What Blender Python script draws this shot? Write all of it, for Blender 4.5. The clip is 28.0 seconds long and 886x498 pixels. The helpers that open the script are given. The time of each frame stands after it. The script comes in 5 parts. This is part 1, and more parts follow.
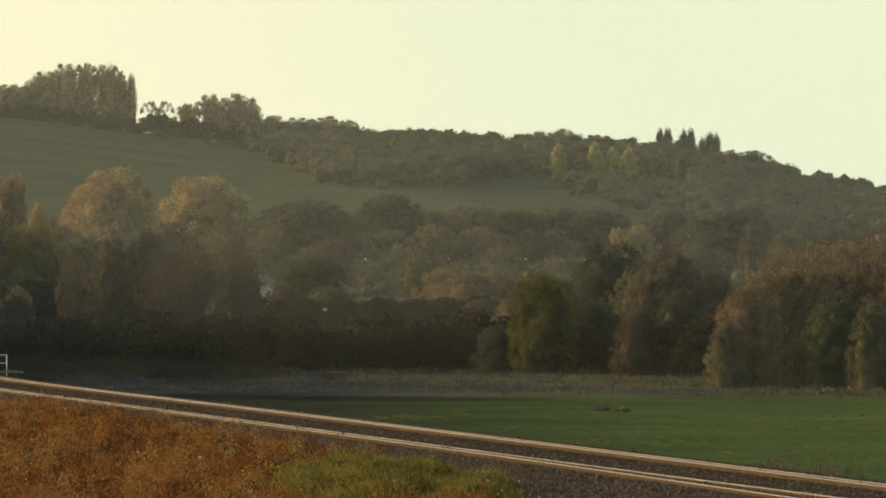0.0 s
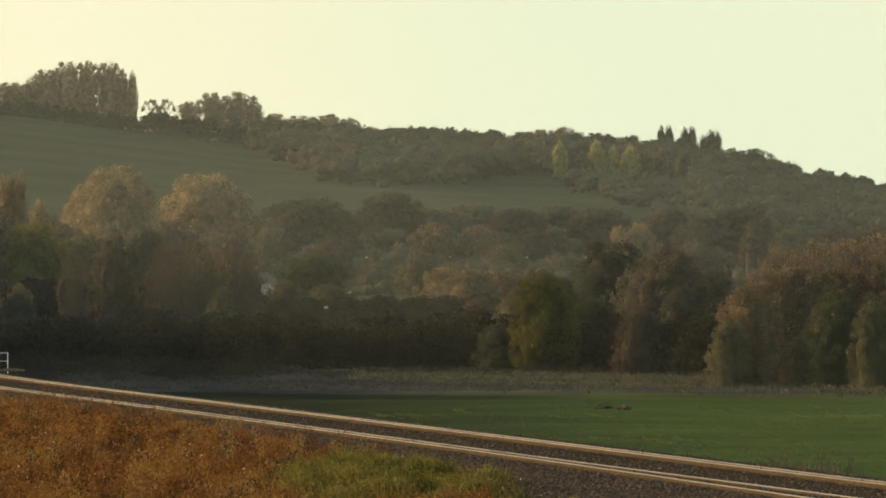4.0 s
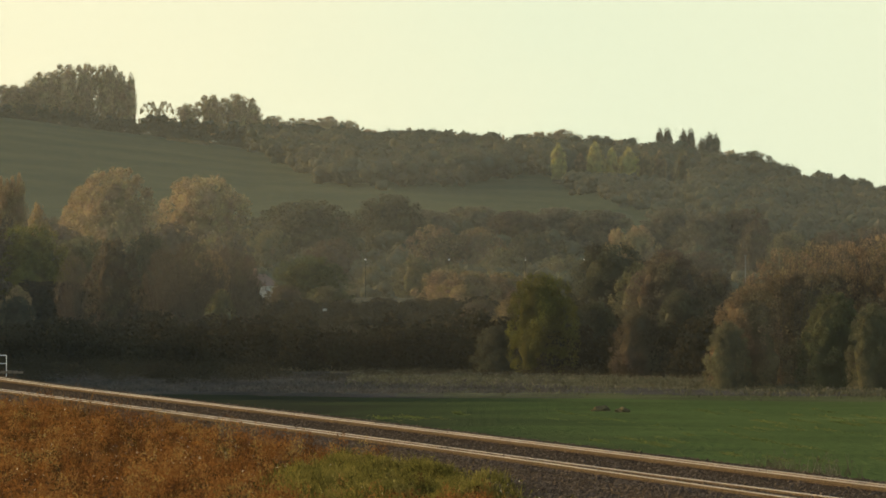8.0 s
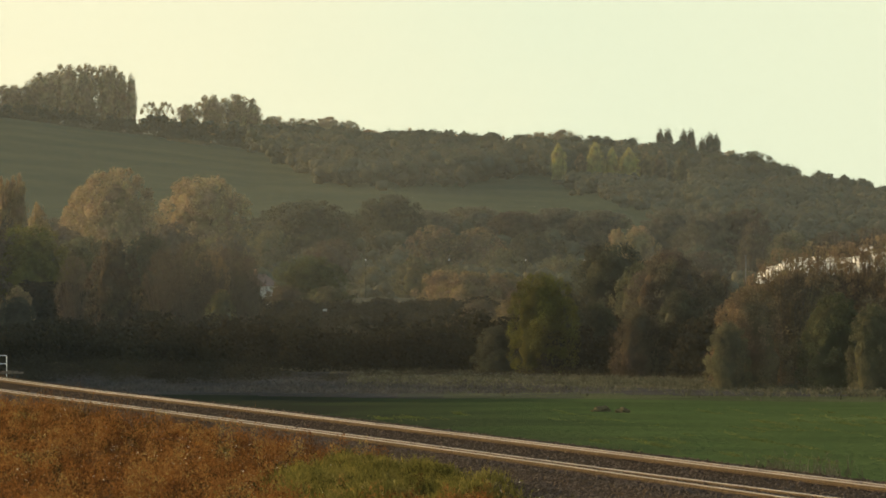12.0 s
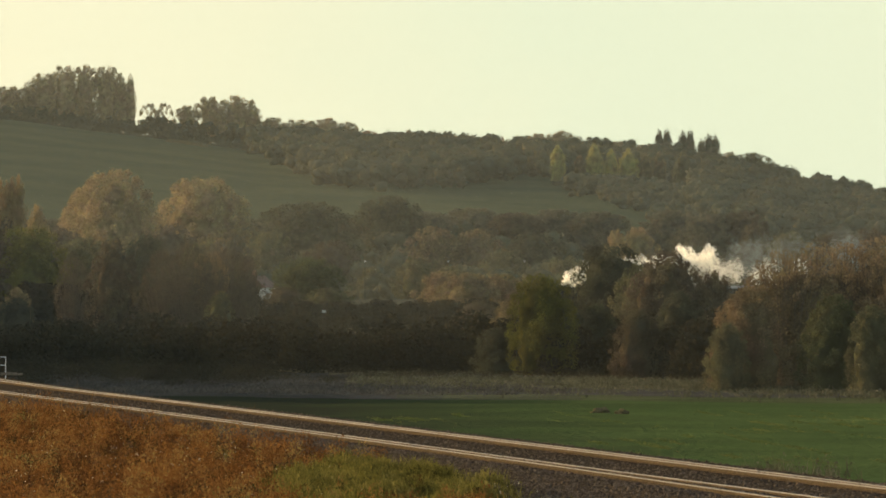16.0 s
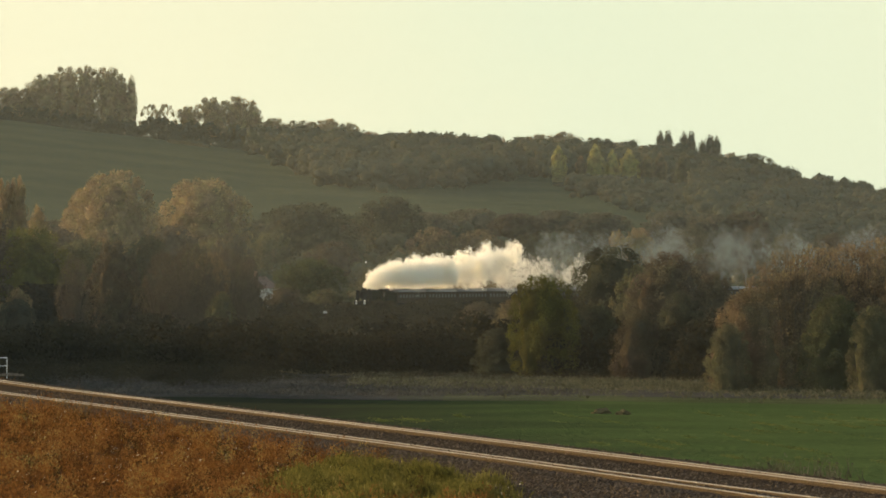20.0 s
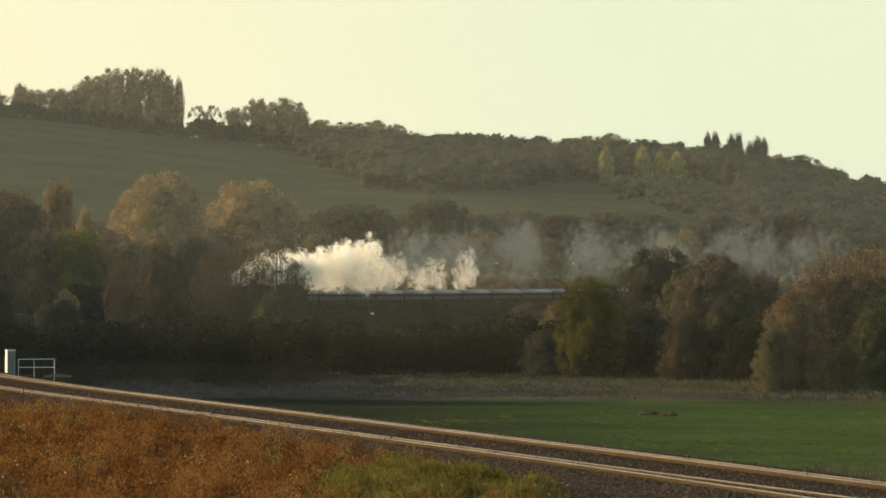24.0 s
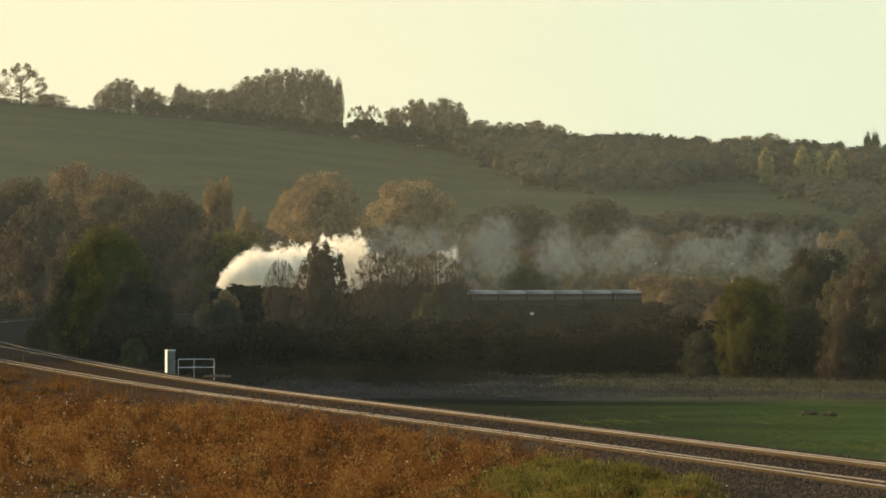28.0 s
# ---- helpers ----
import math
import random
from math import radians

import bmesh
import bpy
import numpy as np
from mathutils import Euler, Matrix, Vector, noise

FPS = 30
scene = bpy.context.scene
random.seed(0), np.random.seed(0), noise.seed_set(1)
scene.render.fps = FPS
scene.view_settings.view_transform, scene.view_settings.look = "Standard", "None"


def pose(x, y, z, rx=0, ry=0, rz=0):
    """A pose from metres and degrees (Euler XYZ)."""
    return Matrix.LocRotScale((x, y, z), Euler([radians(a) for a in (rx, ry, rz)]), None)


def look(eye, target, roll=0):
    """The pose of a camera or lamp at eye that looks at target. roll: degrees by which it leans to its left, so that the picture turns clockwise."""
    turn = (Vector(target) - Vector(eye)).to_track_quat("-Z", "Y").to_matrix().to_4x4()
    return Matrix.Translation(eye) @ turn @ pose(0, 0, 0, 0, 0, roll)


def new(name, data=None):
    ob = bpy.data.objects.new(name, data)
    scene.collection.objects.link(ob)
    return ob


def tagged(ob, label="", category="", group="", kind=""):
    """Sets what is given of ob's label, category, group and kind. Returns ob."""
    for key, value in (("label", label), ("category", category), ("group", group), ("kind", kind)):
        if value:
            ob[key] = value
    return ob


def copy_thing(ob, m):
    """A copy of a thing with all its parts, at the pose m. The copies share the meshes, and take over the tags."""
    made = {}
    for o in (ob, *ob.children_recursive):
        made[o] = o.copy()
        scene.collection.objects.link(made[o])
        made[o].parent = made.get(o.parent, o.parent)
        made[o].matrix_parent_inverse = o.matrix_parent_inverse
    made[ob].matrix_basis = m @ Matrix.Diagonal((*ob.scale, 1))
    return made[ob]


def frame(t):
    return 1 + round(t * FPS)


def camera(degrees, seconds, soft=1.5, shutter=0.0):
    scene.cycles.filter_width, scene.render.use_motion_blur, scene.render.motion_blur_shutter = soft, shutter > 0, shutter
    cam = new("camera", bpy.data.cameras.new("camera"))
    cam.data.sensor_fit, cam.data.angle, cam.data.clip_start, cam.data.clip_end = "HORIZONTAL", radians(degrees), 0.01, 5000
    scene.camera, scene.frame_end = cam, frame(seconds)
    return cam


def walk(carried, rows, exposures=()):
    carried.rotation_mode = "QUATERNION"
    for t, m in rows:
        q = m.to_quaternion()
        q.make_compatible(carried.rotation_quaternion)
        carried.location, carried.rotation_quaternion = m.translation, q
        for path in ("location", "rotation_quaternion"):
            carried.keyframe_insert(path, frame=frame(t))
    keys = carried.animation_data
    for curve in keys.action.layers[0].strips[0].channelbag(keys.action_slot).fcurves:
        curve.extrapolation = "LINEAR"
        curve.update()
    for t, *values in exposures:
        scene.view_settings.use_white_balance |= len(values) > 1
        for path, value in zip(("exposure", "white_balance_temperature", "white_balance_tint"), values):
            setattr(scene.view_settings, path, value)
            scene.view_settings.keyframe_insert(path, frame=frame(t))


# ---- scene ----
EXPO, KELVIN, GREEN, SKY, SUN = 1.5, 7700, 8, .135, 2.0
cam = camera(7.0, 28.0, soft=1.75)
EYE = (0, 0, 6.5)
# seconds, degrees turned to the left, degrees tilted up
TURNS = [
    (0.0, 0.0, 0.1654), (0.5, 0.0, 0.1654), (1.0, -0.0004, 0.1658), (1.5, -0.0004, 0.1667), (2.0, -0.0004, 0.1658), (2.5, 0.0072, 0.1631),
    (3.0, 0.0076, 0.1614), (3.5, 0.0085, 0.1573), (5.5, 0.0161, 0.1319), (6.0, 0.0286, 0.1488), (6.5, 0.0036, 0.1453), (7.0, 0.0013, 0.1582),
    (7.5, -0.0067, 0.1685), (8.0, -0.0022, 0.1685), (8.5, -0.0018, 0.1672), (9.0, 0.0, 0.1663), (9.5, -0.004, 0.1663), (10.0, -0.0045, 0.1721),
    (10.5, -0.0045, 0.1707), (11.0, -0.004, 0.1676), (11.5, -0.0036, 0.1699), (12.0, 0.0, 0.1707), (12.5, 0.0, 0.1712), (14.5, -0.0013, 0.1752),
    (15.0, -0.0067, 0.1922), (15.5, -0.0085, 0.1663), (16.0, -0.0072, 0.1819), (16.5, -0.0022, 0.1672), (17.0, 0.0004, 0.1699), (17.5, -0.0018, 0.1707),
    (18.0, -0.0027, 0.1716), (18.5, -0.0031, 0.1529), (19.0, 0.0022, 0.1547), (19.5, 0.0098, 0.1761), (20.0, 0.0018, 0.1882), (20.5, 0.0465, 0.1775),
    (22.5, 0.0545, 0.1886), (23.0, 0.0983, 0.1886), (23.5, 0.219, 0.2002), (24.0, 0.3759, 0.1989), (24.5, 0.5221, 0.2016), (25.0, 0.603, 0.1958),
    (25.5, 0.6968, 0.198), (26.0, 1.0561, 0.1895), (26.5, 1.271, 0.1842), (27.0, 1.5011, 0.1967), (27.5, 1.5766, 0.1998), (28.0, 1.6378, 0.1998),]
walk(cam, [(t, pose(*EYE, 90 + up, 0, turn)) for t, turn, up in TURNS],
     [(0, EXPO, KELVIN, GREEN), (28, EXPO, KELVIN, GREEN)])

# ---- light: low autumn sun from the left, a little beyond the view
SUN_UP, SUN_ROUND = 13.0, -60.0          # degrees above the horizon, degrees from the view to the right
world = bpy.data.worlds.new("sky")
scene.world = world
world.use_nodes = True
wn = world.node_tree.nodes
sky = wn.new("ShaderNodeTexSky")
sky.sky_type, sky.sun_disc = "NISHITA", False
sky.sun_elevation, sky.sun_rotation = radians(SUN_UP), radians(SUN_ROUND)
sky.air_density, sky.dust_density, sky.ozone_density, sky.altitude = 1.0, 2.0, 1.0, 50
wn["Background"].inputs["Strength"].default_value = SKY
world.node_tree.links.new(sky.outputs[0], wn["Background"].inputs["Color"])
sun = new("sun", bpy.data.lights.new("sun", "SUN"))
sun.data.energy, sun.data.angle, sun.data.color = SUN, radians(.6), (1, .80, .55)
a, e = radians(SUN_ROUND), radians(SUN_UP)
sun.matrix_world = look((0, 0, 200), Vector((0, 0, 200)) - Vector((math.sin(a) * math.cos(e), math.cos(a) * math.cos(e), math.sin(e))))


# ---- the line of the railway: centre of the farther track, from near to far
LINE = np.array([(60, -20, 0), (46, 50, 0), (34, 110, 0), (22, 172, 0), (13, 221, 0), (4.5, 268, 0), (-10, 346, 0), (-27.2, 439, 0), (-45.7, 565, 0),
                 (-62.5, 689, 0), (-73, 780, .1), (-80.5, 860, .3), (-83.5, 931, .4), (-80.5, 995, .5), (-73.5, 1054, .5), (-66, 1102, .4), (-45, 1228, 0),
                 (-17, 1350, -.3), (13.7, 1454, -.3), (69, 1611, -.3), (140, 1800, -.3), (240, 2060, -.3), (400, 2460, -.3)], float)


def catmull(points, n=24):
    p = np.vstack([2 * points[0] - points[1], points, 2 * points[-1] - points[-2]])
    out = []
    for i in range(1, len(p) - 2):
        for u in np.arange(n) / n:
            a, b, c, d = p[i - 1], p[i], p[i + 1], p[i + 2]
            out.append(.5 * (2 * b + (c - a) * u + (2 * a - 5 * b + 4 * c - d) * u * u + (3 * b - a - 3 * c + d) * u ** 3))
    return np.array(out + [points[-1]])


PATH = catmull(LINE)
for _ in range(60):
    PATH[1:-1] = .25 * PATH[:-2] + .5 * PATH[1:-1] + .25 * PATH[2:]
ARC = np.concatenate([[0], np.cumsum(np.linalg.norm(np.diff(PATH, axis=0), axis=1))])


def on_line(s):
    return np.array([np.interp(s, ARC, PATH[:, k]) for k in range(3)])


def side(x, y):
    """Metres to the left (seen from the start) of the farther track's centre."""
    slope = np.interp(y, PATH[:, 1], np.gradient(PATH[:, 0], PATH[:, 1]))
    return (np.interp(y, PATH[:, 1], PATH[:, 0]) - x) / np.sqrt(1 + slope ** 2)


RIDGE_AT = [-.14, -.0898, -.0612, -.0417, -.0261, -.0066, .0153, .0325, .0481, .0612, .12]
RIDGE_UP = [88, 83, 75, 67, 61, 57, 54, 51, 40, 33, 22]


def smooth(v):
    v = np.clip(v, 0, 1)
    return v * v * (3 - 2 * v)


def ground_z(x, y):
    x, y = np.asarray(x, float), np.asarray(y, float)
    q = side(x, y)
    right = np.clip(-.55 + (q + 3.2) / 2, -3, -.55)
    drop = smooth((y - 700) / 150)
    left = -.55 - 2.45 * drop * np.clip((q - 8.5) / 5, 0, 1)
    z = np.where(q < 0, right, left)
    z = np.maximum(z, 4.9 - .038 * np.maximum(y, 0))
    up = np.interp(x / np.maximum(y, 50), RIDGE_AT, RIDGE_UP)
    foot = 1700 + 3 * np.maximum(0, x - 60)
    v = np.clip((y - foot) / (3200 - np.minimum(foot, 3000)), 0, 1)
    hill = (up + 3) * (.6 * v + .4 * v * v * (3 - 2 * v)) * smooth((np.abs(q) - 12) / 60) - 14 * smooth((y - 3250) / 900)
    return z + np.where(y > 1600, hill, 0)


# ---- materials
def material(name):
    m = bpy.data.materials.new(name)
    m.use_nodes = True
    n = m.node_tree.nodes
    return m, n, m.node_tree.links, n["Principled BSDF"]


def surface(name, a, b, scale, rough=.9, bump=.3, fine=6, metal=0.0, c=None):
    """Two tones (and a third, rarer one) over noise at two scales, with relief."""
    m, n, l, p = material(name)
    geo = n.new("ShaderNodeNewGeometry")
    big, small = n.new("ShaderNodeTexNoise"), n.new("ShaderNodeTexNoise")
    big.inputs["Scale"].default_value, small.inputs["Scale"].default_value = scale, scale * fine
    big.inputs["Detail"].default_value, small.inputs["Detail"].default_value = 5, 4
    for t in (big, small):
        l.new(geo.outputs["Position"], t.inputs["Vector"])
    add = n.new("ShaderNodeMath")
    add.operation = "ADD"
    l.new(big.outputs[0], add.inputs[0]), l.new(small.outputs[0], add.inputs[1])
    ramp = n.new("ShaderNodeValToRGB")
    ramp.color_ramp.elements[0].position, ramp.color_ramp.elements[1].position = .38, .62
    ramp.color_ramp.elements[0].color, ramp.color_ramp.elements[1].color = (*a, 1), (*b, 1)
    if c:
        ramp.color_ramp.elements.new(.72).color = (*c, 1)
    half = n.new("ShaderNodeMath")
    half.operation = "MULTIPLY"
    half.inputs[1].default_value = .5
    l.new(add.outputs[0], half.inputs[0]), l.new(half.outputs[0], ramp.inputs[0])
    l.new(ramp.outputs[0], p.inputs["Base Color"])
    p.inputs["Roughness"].default_value, p.inputs["Metallic"].default_value = rough, metal
    p.inputs["Specular IOR Level"].default_value = 0 if rough > .6 else .5
    bm = n.new("ShaderNodeBump")
    bm.inputs["Strength"].default_value, bm.inputs["Distance"].default_value = bump, .3 / scale
    l.new(small.outputs[0], bm.inputs["Height"]), l.new(bm.outputs[0], p.inputs["Normal"])
    return m


def leafy(name, tones, clear=.45, own=False, vary=.5, patch_scale=.45):
    """Leaves: light passes through them. own: the tone comes from the object's colour; else from tones, leaf by leaf and by patches."""
    m, n, l, p = material(name)
    n.remove(p)
    geo, info = n.new("ShaderNodeNewGeometry"), n.new("ShaderNodeObjectInfo")
    tex = n.new("ShaderNodeTexNoise")
    tex.inputs["Scale"].default_value, tex.inputs["Detail"].default_value = (.25 if own else patch_scale), 4
    l.new(geo.outputs["Position"], tex.inputs["Vector"])
    mix = n.new("ShaderNodeMath")
    mix.operation = "MULTIPLY_ADD"
    mix.inputs[1].default_value = vary if not own else .5
    l.new(geo.outputs["Random Per Island"], mix.inputs[0])
    if own:
        mix.inputs[2].default_value = .72
        hue = n.new("ShaderNodeHueSaturation")
        hs = n.new("ShaderNodeMath")
        hs.operation = "MULTIPLY_ADD"
        hs.inputs[1].default_value, hs.inputs[2].default_value = .12, .44
        l.new(tex.outputs[0], hs.inputs[0]), l.new(hs.outputs[0], hue.inputs["Hue"])
        patch, span, both = n.new("ShaderNodeTexNoise"), n.new("ShaderNodeMapRange"), n.new("ShaderNodeMath")
        patch.inputs["Scale"].default_value, patch.inputs["Detail"].default_value = .55, 3
        span.inputs["From Min"].default_value, span.inputs["From Max"].default_value = .3, .7
        span.inputs["To Min"].default_value, span.inputs["To Max"].default_value = .62, 1.32
        both.operation = "MULTIPLY"
        l.new(geo.outputs["Position"], patch.inputs["Vector"]), l.new(patch.outputs[0], span.inputs["Value"])
        l.new(mix.outputs[0], both.inputs[0]), l.new(span.outputs[0], both.inputs[1])
        l.new(info.outputs["Color"], hue.inputs["Color"]), l.new(both.outputs[0], hue.inputs["Value"])
        colour = hue.outputs[0]
    else:
        shift = n.new("ShaderNodeMath")
        shift.operation = "MULTIPLY_ADD"
        shift.inputs[1].default_value, shift.inputs[2].default_value = 2.2, -.6 - vary / 2
        l.new(tex.outputs[0], shift.inputs[0]), l.new(shift.outputs[0], mix.inputs[2])
        ramp = n.new("ShaderNodeValToRGB")
        els = ramp.color_ramp.elements
        while len(els) < len(tones):
            els.new(.5)
        for i, t in enumerate(tones):
            els[i].position, els[i].color = i / (len(tones) - 1), (*t, 1)
        l.new(mix.outputs[0], ramp.inputs[0])
        colour = ramp.outputs[0]
    d, t, out = n.new("ShaderNodeBsdfDiffuse"), n.new("ShaderNodeBsdfTranslucent"), n["Material Output"]
    both = n.new("ShaderNodeMixShader")
    both.inputs[0].default_value = clear
    l.new(colour, d.inputs["Color"]), l.new(colour, t.inputs["Color"])
    l.new(d.outputs[0], both.inputs[1]), l.new(t.outputs[0], both.inputs[2]), l.new(both.outputs[0], out.inputs["Surface"])
    return m


M_LEAF = leafy("leaves", (), .38, own=True)
M_SEED = leafy("seed_heads", ((.300, .260, .190), (.420, .380, .290), (.550, .500, .400)), .4)
M_WEED = leafy("dry_weeds", ((.035, .033, .012), (.030, .022, .011), (.062, .032, .011), (.104, .047, .016), (.134, .067, .022), (.119, .079, .030), (.084, .071, .030)), .4, vary=.16, patch_scale=.35)
M_BUSHY = leafy("bushy_weed_leaves", ((.027, .027, .010), (.031, .020, .009), (.068, .029, .011), (.126, .056, .018), (.176, .088, .029), (.194, .135, .050), (.090, .088, .029)), .5, vary=.14, patch_scale=.6)
M_TUFT = leafy("pale_tufts", ((.050, .068, .021), (.075, .090, .030), (.110, .115, .042)), .4)
M_DRY = leafy("dry_margin_grass", ((.036, .040, .022), (.066, .065, .038), (.125, .112, .078)), .35)
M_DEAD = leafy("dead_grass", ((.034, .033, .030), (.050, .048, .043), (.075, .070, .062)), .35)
M_GRASS = leafy("grass", ((.026, .027, .008), (.052, .050, .014), (.088, .078, .022), (.118, .098, .036), (.156, .125, .066)), .4)
M_LUSH = leafy("lush_grass", ((.030, .030, .010), (.078, .070, .018), (.130, .112, .030), (.185, .155, .055)), .45, vary=.4, patch_scale=.9)
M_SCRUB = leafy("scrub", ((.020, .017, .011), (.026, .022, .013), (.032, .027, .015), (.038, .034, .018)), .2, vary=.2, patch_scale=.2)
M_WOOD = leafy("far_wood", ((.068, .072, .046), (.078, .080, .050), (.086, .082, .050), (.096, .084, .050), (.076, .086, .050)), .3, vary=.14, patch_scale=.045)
M_BARK = surface("bark", (.06, .045, .03), (.13, .10, .07), 2, .95, .5)
M_EARTH = surface("rough_ground", (.055, .05, .03), (.10, .08, .045), .15, .95, .3)
M_CROP = surface("green_crop", (.040, .061, .023), (.060, .084, .030), .06, .9, .4, 30, c=(.115, .135, .050))


def darker_to_the_west(m, thin, x0, x1):
    """Blends the crop's colour into the darker grey green thin towards the west, with an uneven edge."""
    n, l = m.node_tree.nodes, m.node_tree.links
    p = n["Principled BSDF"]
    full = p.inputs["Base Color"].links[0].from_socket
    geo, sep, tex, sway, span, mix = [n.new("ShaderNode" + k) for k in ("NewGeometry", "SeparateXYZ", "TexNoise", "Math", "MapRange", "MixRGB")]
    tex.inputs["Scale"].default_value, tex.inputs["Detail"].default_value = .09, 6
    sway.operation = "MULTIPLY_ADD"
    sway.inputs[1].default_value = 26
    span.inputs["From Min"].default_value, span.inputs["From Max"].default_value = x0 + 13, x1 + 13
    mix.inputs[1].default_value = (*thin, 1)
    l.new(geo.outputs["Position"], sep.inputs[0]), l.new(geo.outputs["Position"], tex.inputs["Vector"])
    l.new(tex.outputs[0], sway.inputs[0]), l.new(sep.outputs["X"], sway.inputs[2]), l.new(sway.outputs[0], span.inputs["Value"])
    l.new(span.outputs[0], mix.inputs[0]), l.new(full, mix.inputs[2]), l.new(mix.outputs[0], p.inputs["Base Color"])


darker_to_the_west(M_CROP, (.027, .030, .019), -10, 15)
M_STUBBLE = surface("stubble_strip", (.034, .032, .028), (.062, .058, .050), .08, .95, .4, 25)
M_MARGIN = surface("rough_grass_margin", (.040, .048, .023), (.080, .082, .042), .12, .95, .4, 20, c=(.140, .128, .076))
M_PASTURE = surface("hill_pasture", (.036, .043, .023), (.055, .060, .031), .02, .95, .05, 9)
M_STRAW = surface("straw_and_earth", (.060, .050, .026), (.130, .105, .055), 1.2, .95, .5)
M_BANK = surface("bank_earth", (.042, .027, .015), (.084, .048, .024), .3, .95, .3)
M_BALLAST = surface("ballast_bed", (.030, .022, .015), (.058, .044, .030), 9, .9, .8, 3)
M_STONE = surface("ballast_stone", (.026, .020, .014), (.120, .092, .068), 4, .7, .3, 3)
M_RAIL = surface("rusty_rail", (.038, .028, .017), (.068, .049, .030), 3, .75, .1)
M_HEAD = surface("polished_rail_head", (.048, .037, .025), (.084, .065, .043), 5, .58, .02, metal=.2)
M_SLEEPER = surface("concrete_sleeper", (.110, .085, .060), (.160, .125, .090), 3, .9, .2)
M_BLACK = surface("black_enamel", (.008, .008, .009), (.02, .02, .02), 3, .62, .02)
M_GREEN_PAINT = surface("dark_green_paint", (.007, .010, .007), (.012, .015, .011), 2, .65, .02)
M_BROWN = surface("dark_brown_paint", (.030, .022, .016), (.042, .032, .023), 2, .65, .02)
M_CREAM = surface("cream_paint", (.030, .023, .017), (.040, .031, .023), 2, .7, .02)
M_ROOF = surface("grey_coach_roof", (.040, .038, .034), (.065, .062, .056), .8, .46, .03)
M_STEEL = surface("bright_steel", (.4, .4, .4), (.6, .6, .6), 4, .3, .02, metal=.8)
M_GALV = surface("galvanised_steel", (.45, .46, .46), (.62, .62, .6), 5, .5, .05, metal=.3)
M_CABINET = surface("grey_steel_cabinet", (.42, .42, .40), (.55, .54, .5), 1.5, .55, .05)
M_DOOR = surface("dull_grey_steel", (.12, .115, .105), (.17, .165, .15), 1.5, .7, .05)
M_WHITE = surface("white_paint", (.7, .7, .68), (.8, .8, .78), 2, .35, .02)
M_RUBBER = surface("black_rubber", (.012, .012, .012), (.02, .02, .02), 5, .8, .1)
M_ROAD = surface("road_asphalt", (.06, .06, .06), (.10, .10, .098), .5, .85, .1)
M_BRICK = surface("house_brick", (.22, .13, .09), (.32, .2, .14), 1.5, .9, .1)
M_TILE = surface("roof_tile", (.12, .08, .06), (.2, .13, .1), 1.5, .85, .2)
M_RENDER = surface("weathered_render", (.30, .28, .25), (.42, .40, .36), 1.2, .9, .1)
M_SIGN = surface("pale_board", (.75, .72, .66), (.85, .82, .76), 2, .5, .02)


def glass_material():
    m, n, l, p = material("window_glass")
    p.inputs["Base Color"].default_value, p.inputs["Roughness"].default_value = (.012, .013, .013, 1), .55
    p.inputs["Specular IOR Level"].default_value = .15
    return m


def lamp_material():
    m, n, l, p = material("lit_lamp_glass")
    p.inputs["Emission Color"].default_value, p.inputs["Emission Strength"].default_value = (1, .9, .7, 1), .3
    return m


def steam_material(name, white, tone=(.97, .93, .83)):
    m, n, l, p = material(name)
    n.remove(p)
    d, t, both = n.new("ShaderNodeBsdfDiffuse"), n.new("ShaderNodeBsdfTranslucent"), n.new("ShaderNodeMixShader")
    d.inputs["Color"].default_value = t.inputs["Color"].default_value = (tone[0] * white, tone[1] * white, tone[2] * white, 1)
    both.inputs[0].default_value = .5
    l.new(d.outputs[0], both.inputs[1]), l.new(t.outputs[0], both.inputs[2]), l.new(both.outputs[0], n["Material Output"].inputs["Surface"])
    return m


M_GLASS, M_LAMP, M_STEAM = glass_material(), lamp_material(), steam_material("steam", 1.0)
M_VEIL = steam_material("drifting_steam", .75)
M_SMOKE = steam_material("thin_smoke", .21, (.88, 1.0, .98))


def haze_material(dense):
    """Thin mist: a few parts in a hundred of the light meet a droplet, uneven at two scales; the rest passes."""
    m = steam_material("evening_mist", 1.0, (.98, 1.0, .86))
    n, l = m.node_tree.nodes, m.node_tree.links
    out = n["Material Output"]
    lit = out.inputs["Surface"].links[0].from_socket
    geo, tex, span, mix, clear = [n.new("ShaderNode" + k) for k in ("NewGeometry", "TexNoise", "MapRange", "MixShader", "BsdfTransparent")]
    tex.inputs["Scale"].default_value, tex.inputs["Detail"].default_value = .012, 3
    span.inputs["From Min"].default_value, span.inputs["From Max"].default_value = .25, .75
    span.inputs["To Min"].default_value, span.inputs["To Max"].default_value = dense * .75, dense * 1.25
    l.new(geo.outputs["Position"], tex.inputs["Vector"]), l.new(tex.outputs[0], span.inputs["Value"]), l.new(span.outputs[0], mix.inputs[0])
    l.new(clear.outputs[0], mix.inputs[1]), l.new(lit, mix.inputs[2]), l.new(mix.outputs[0], out.inputs["Surface"])
    return m



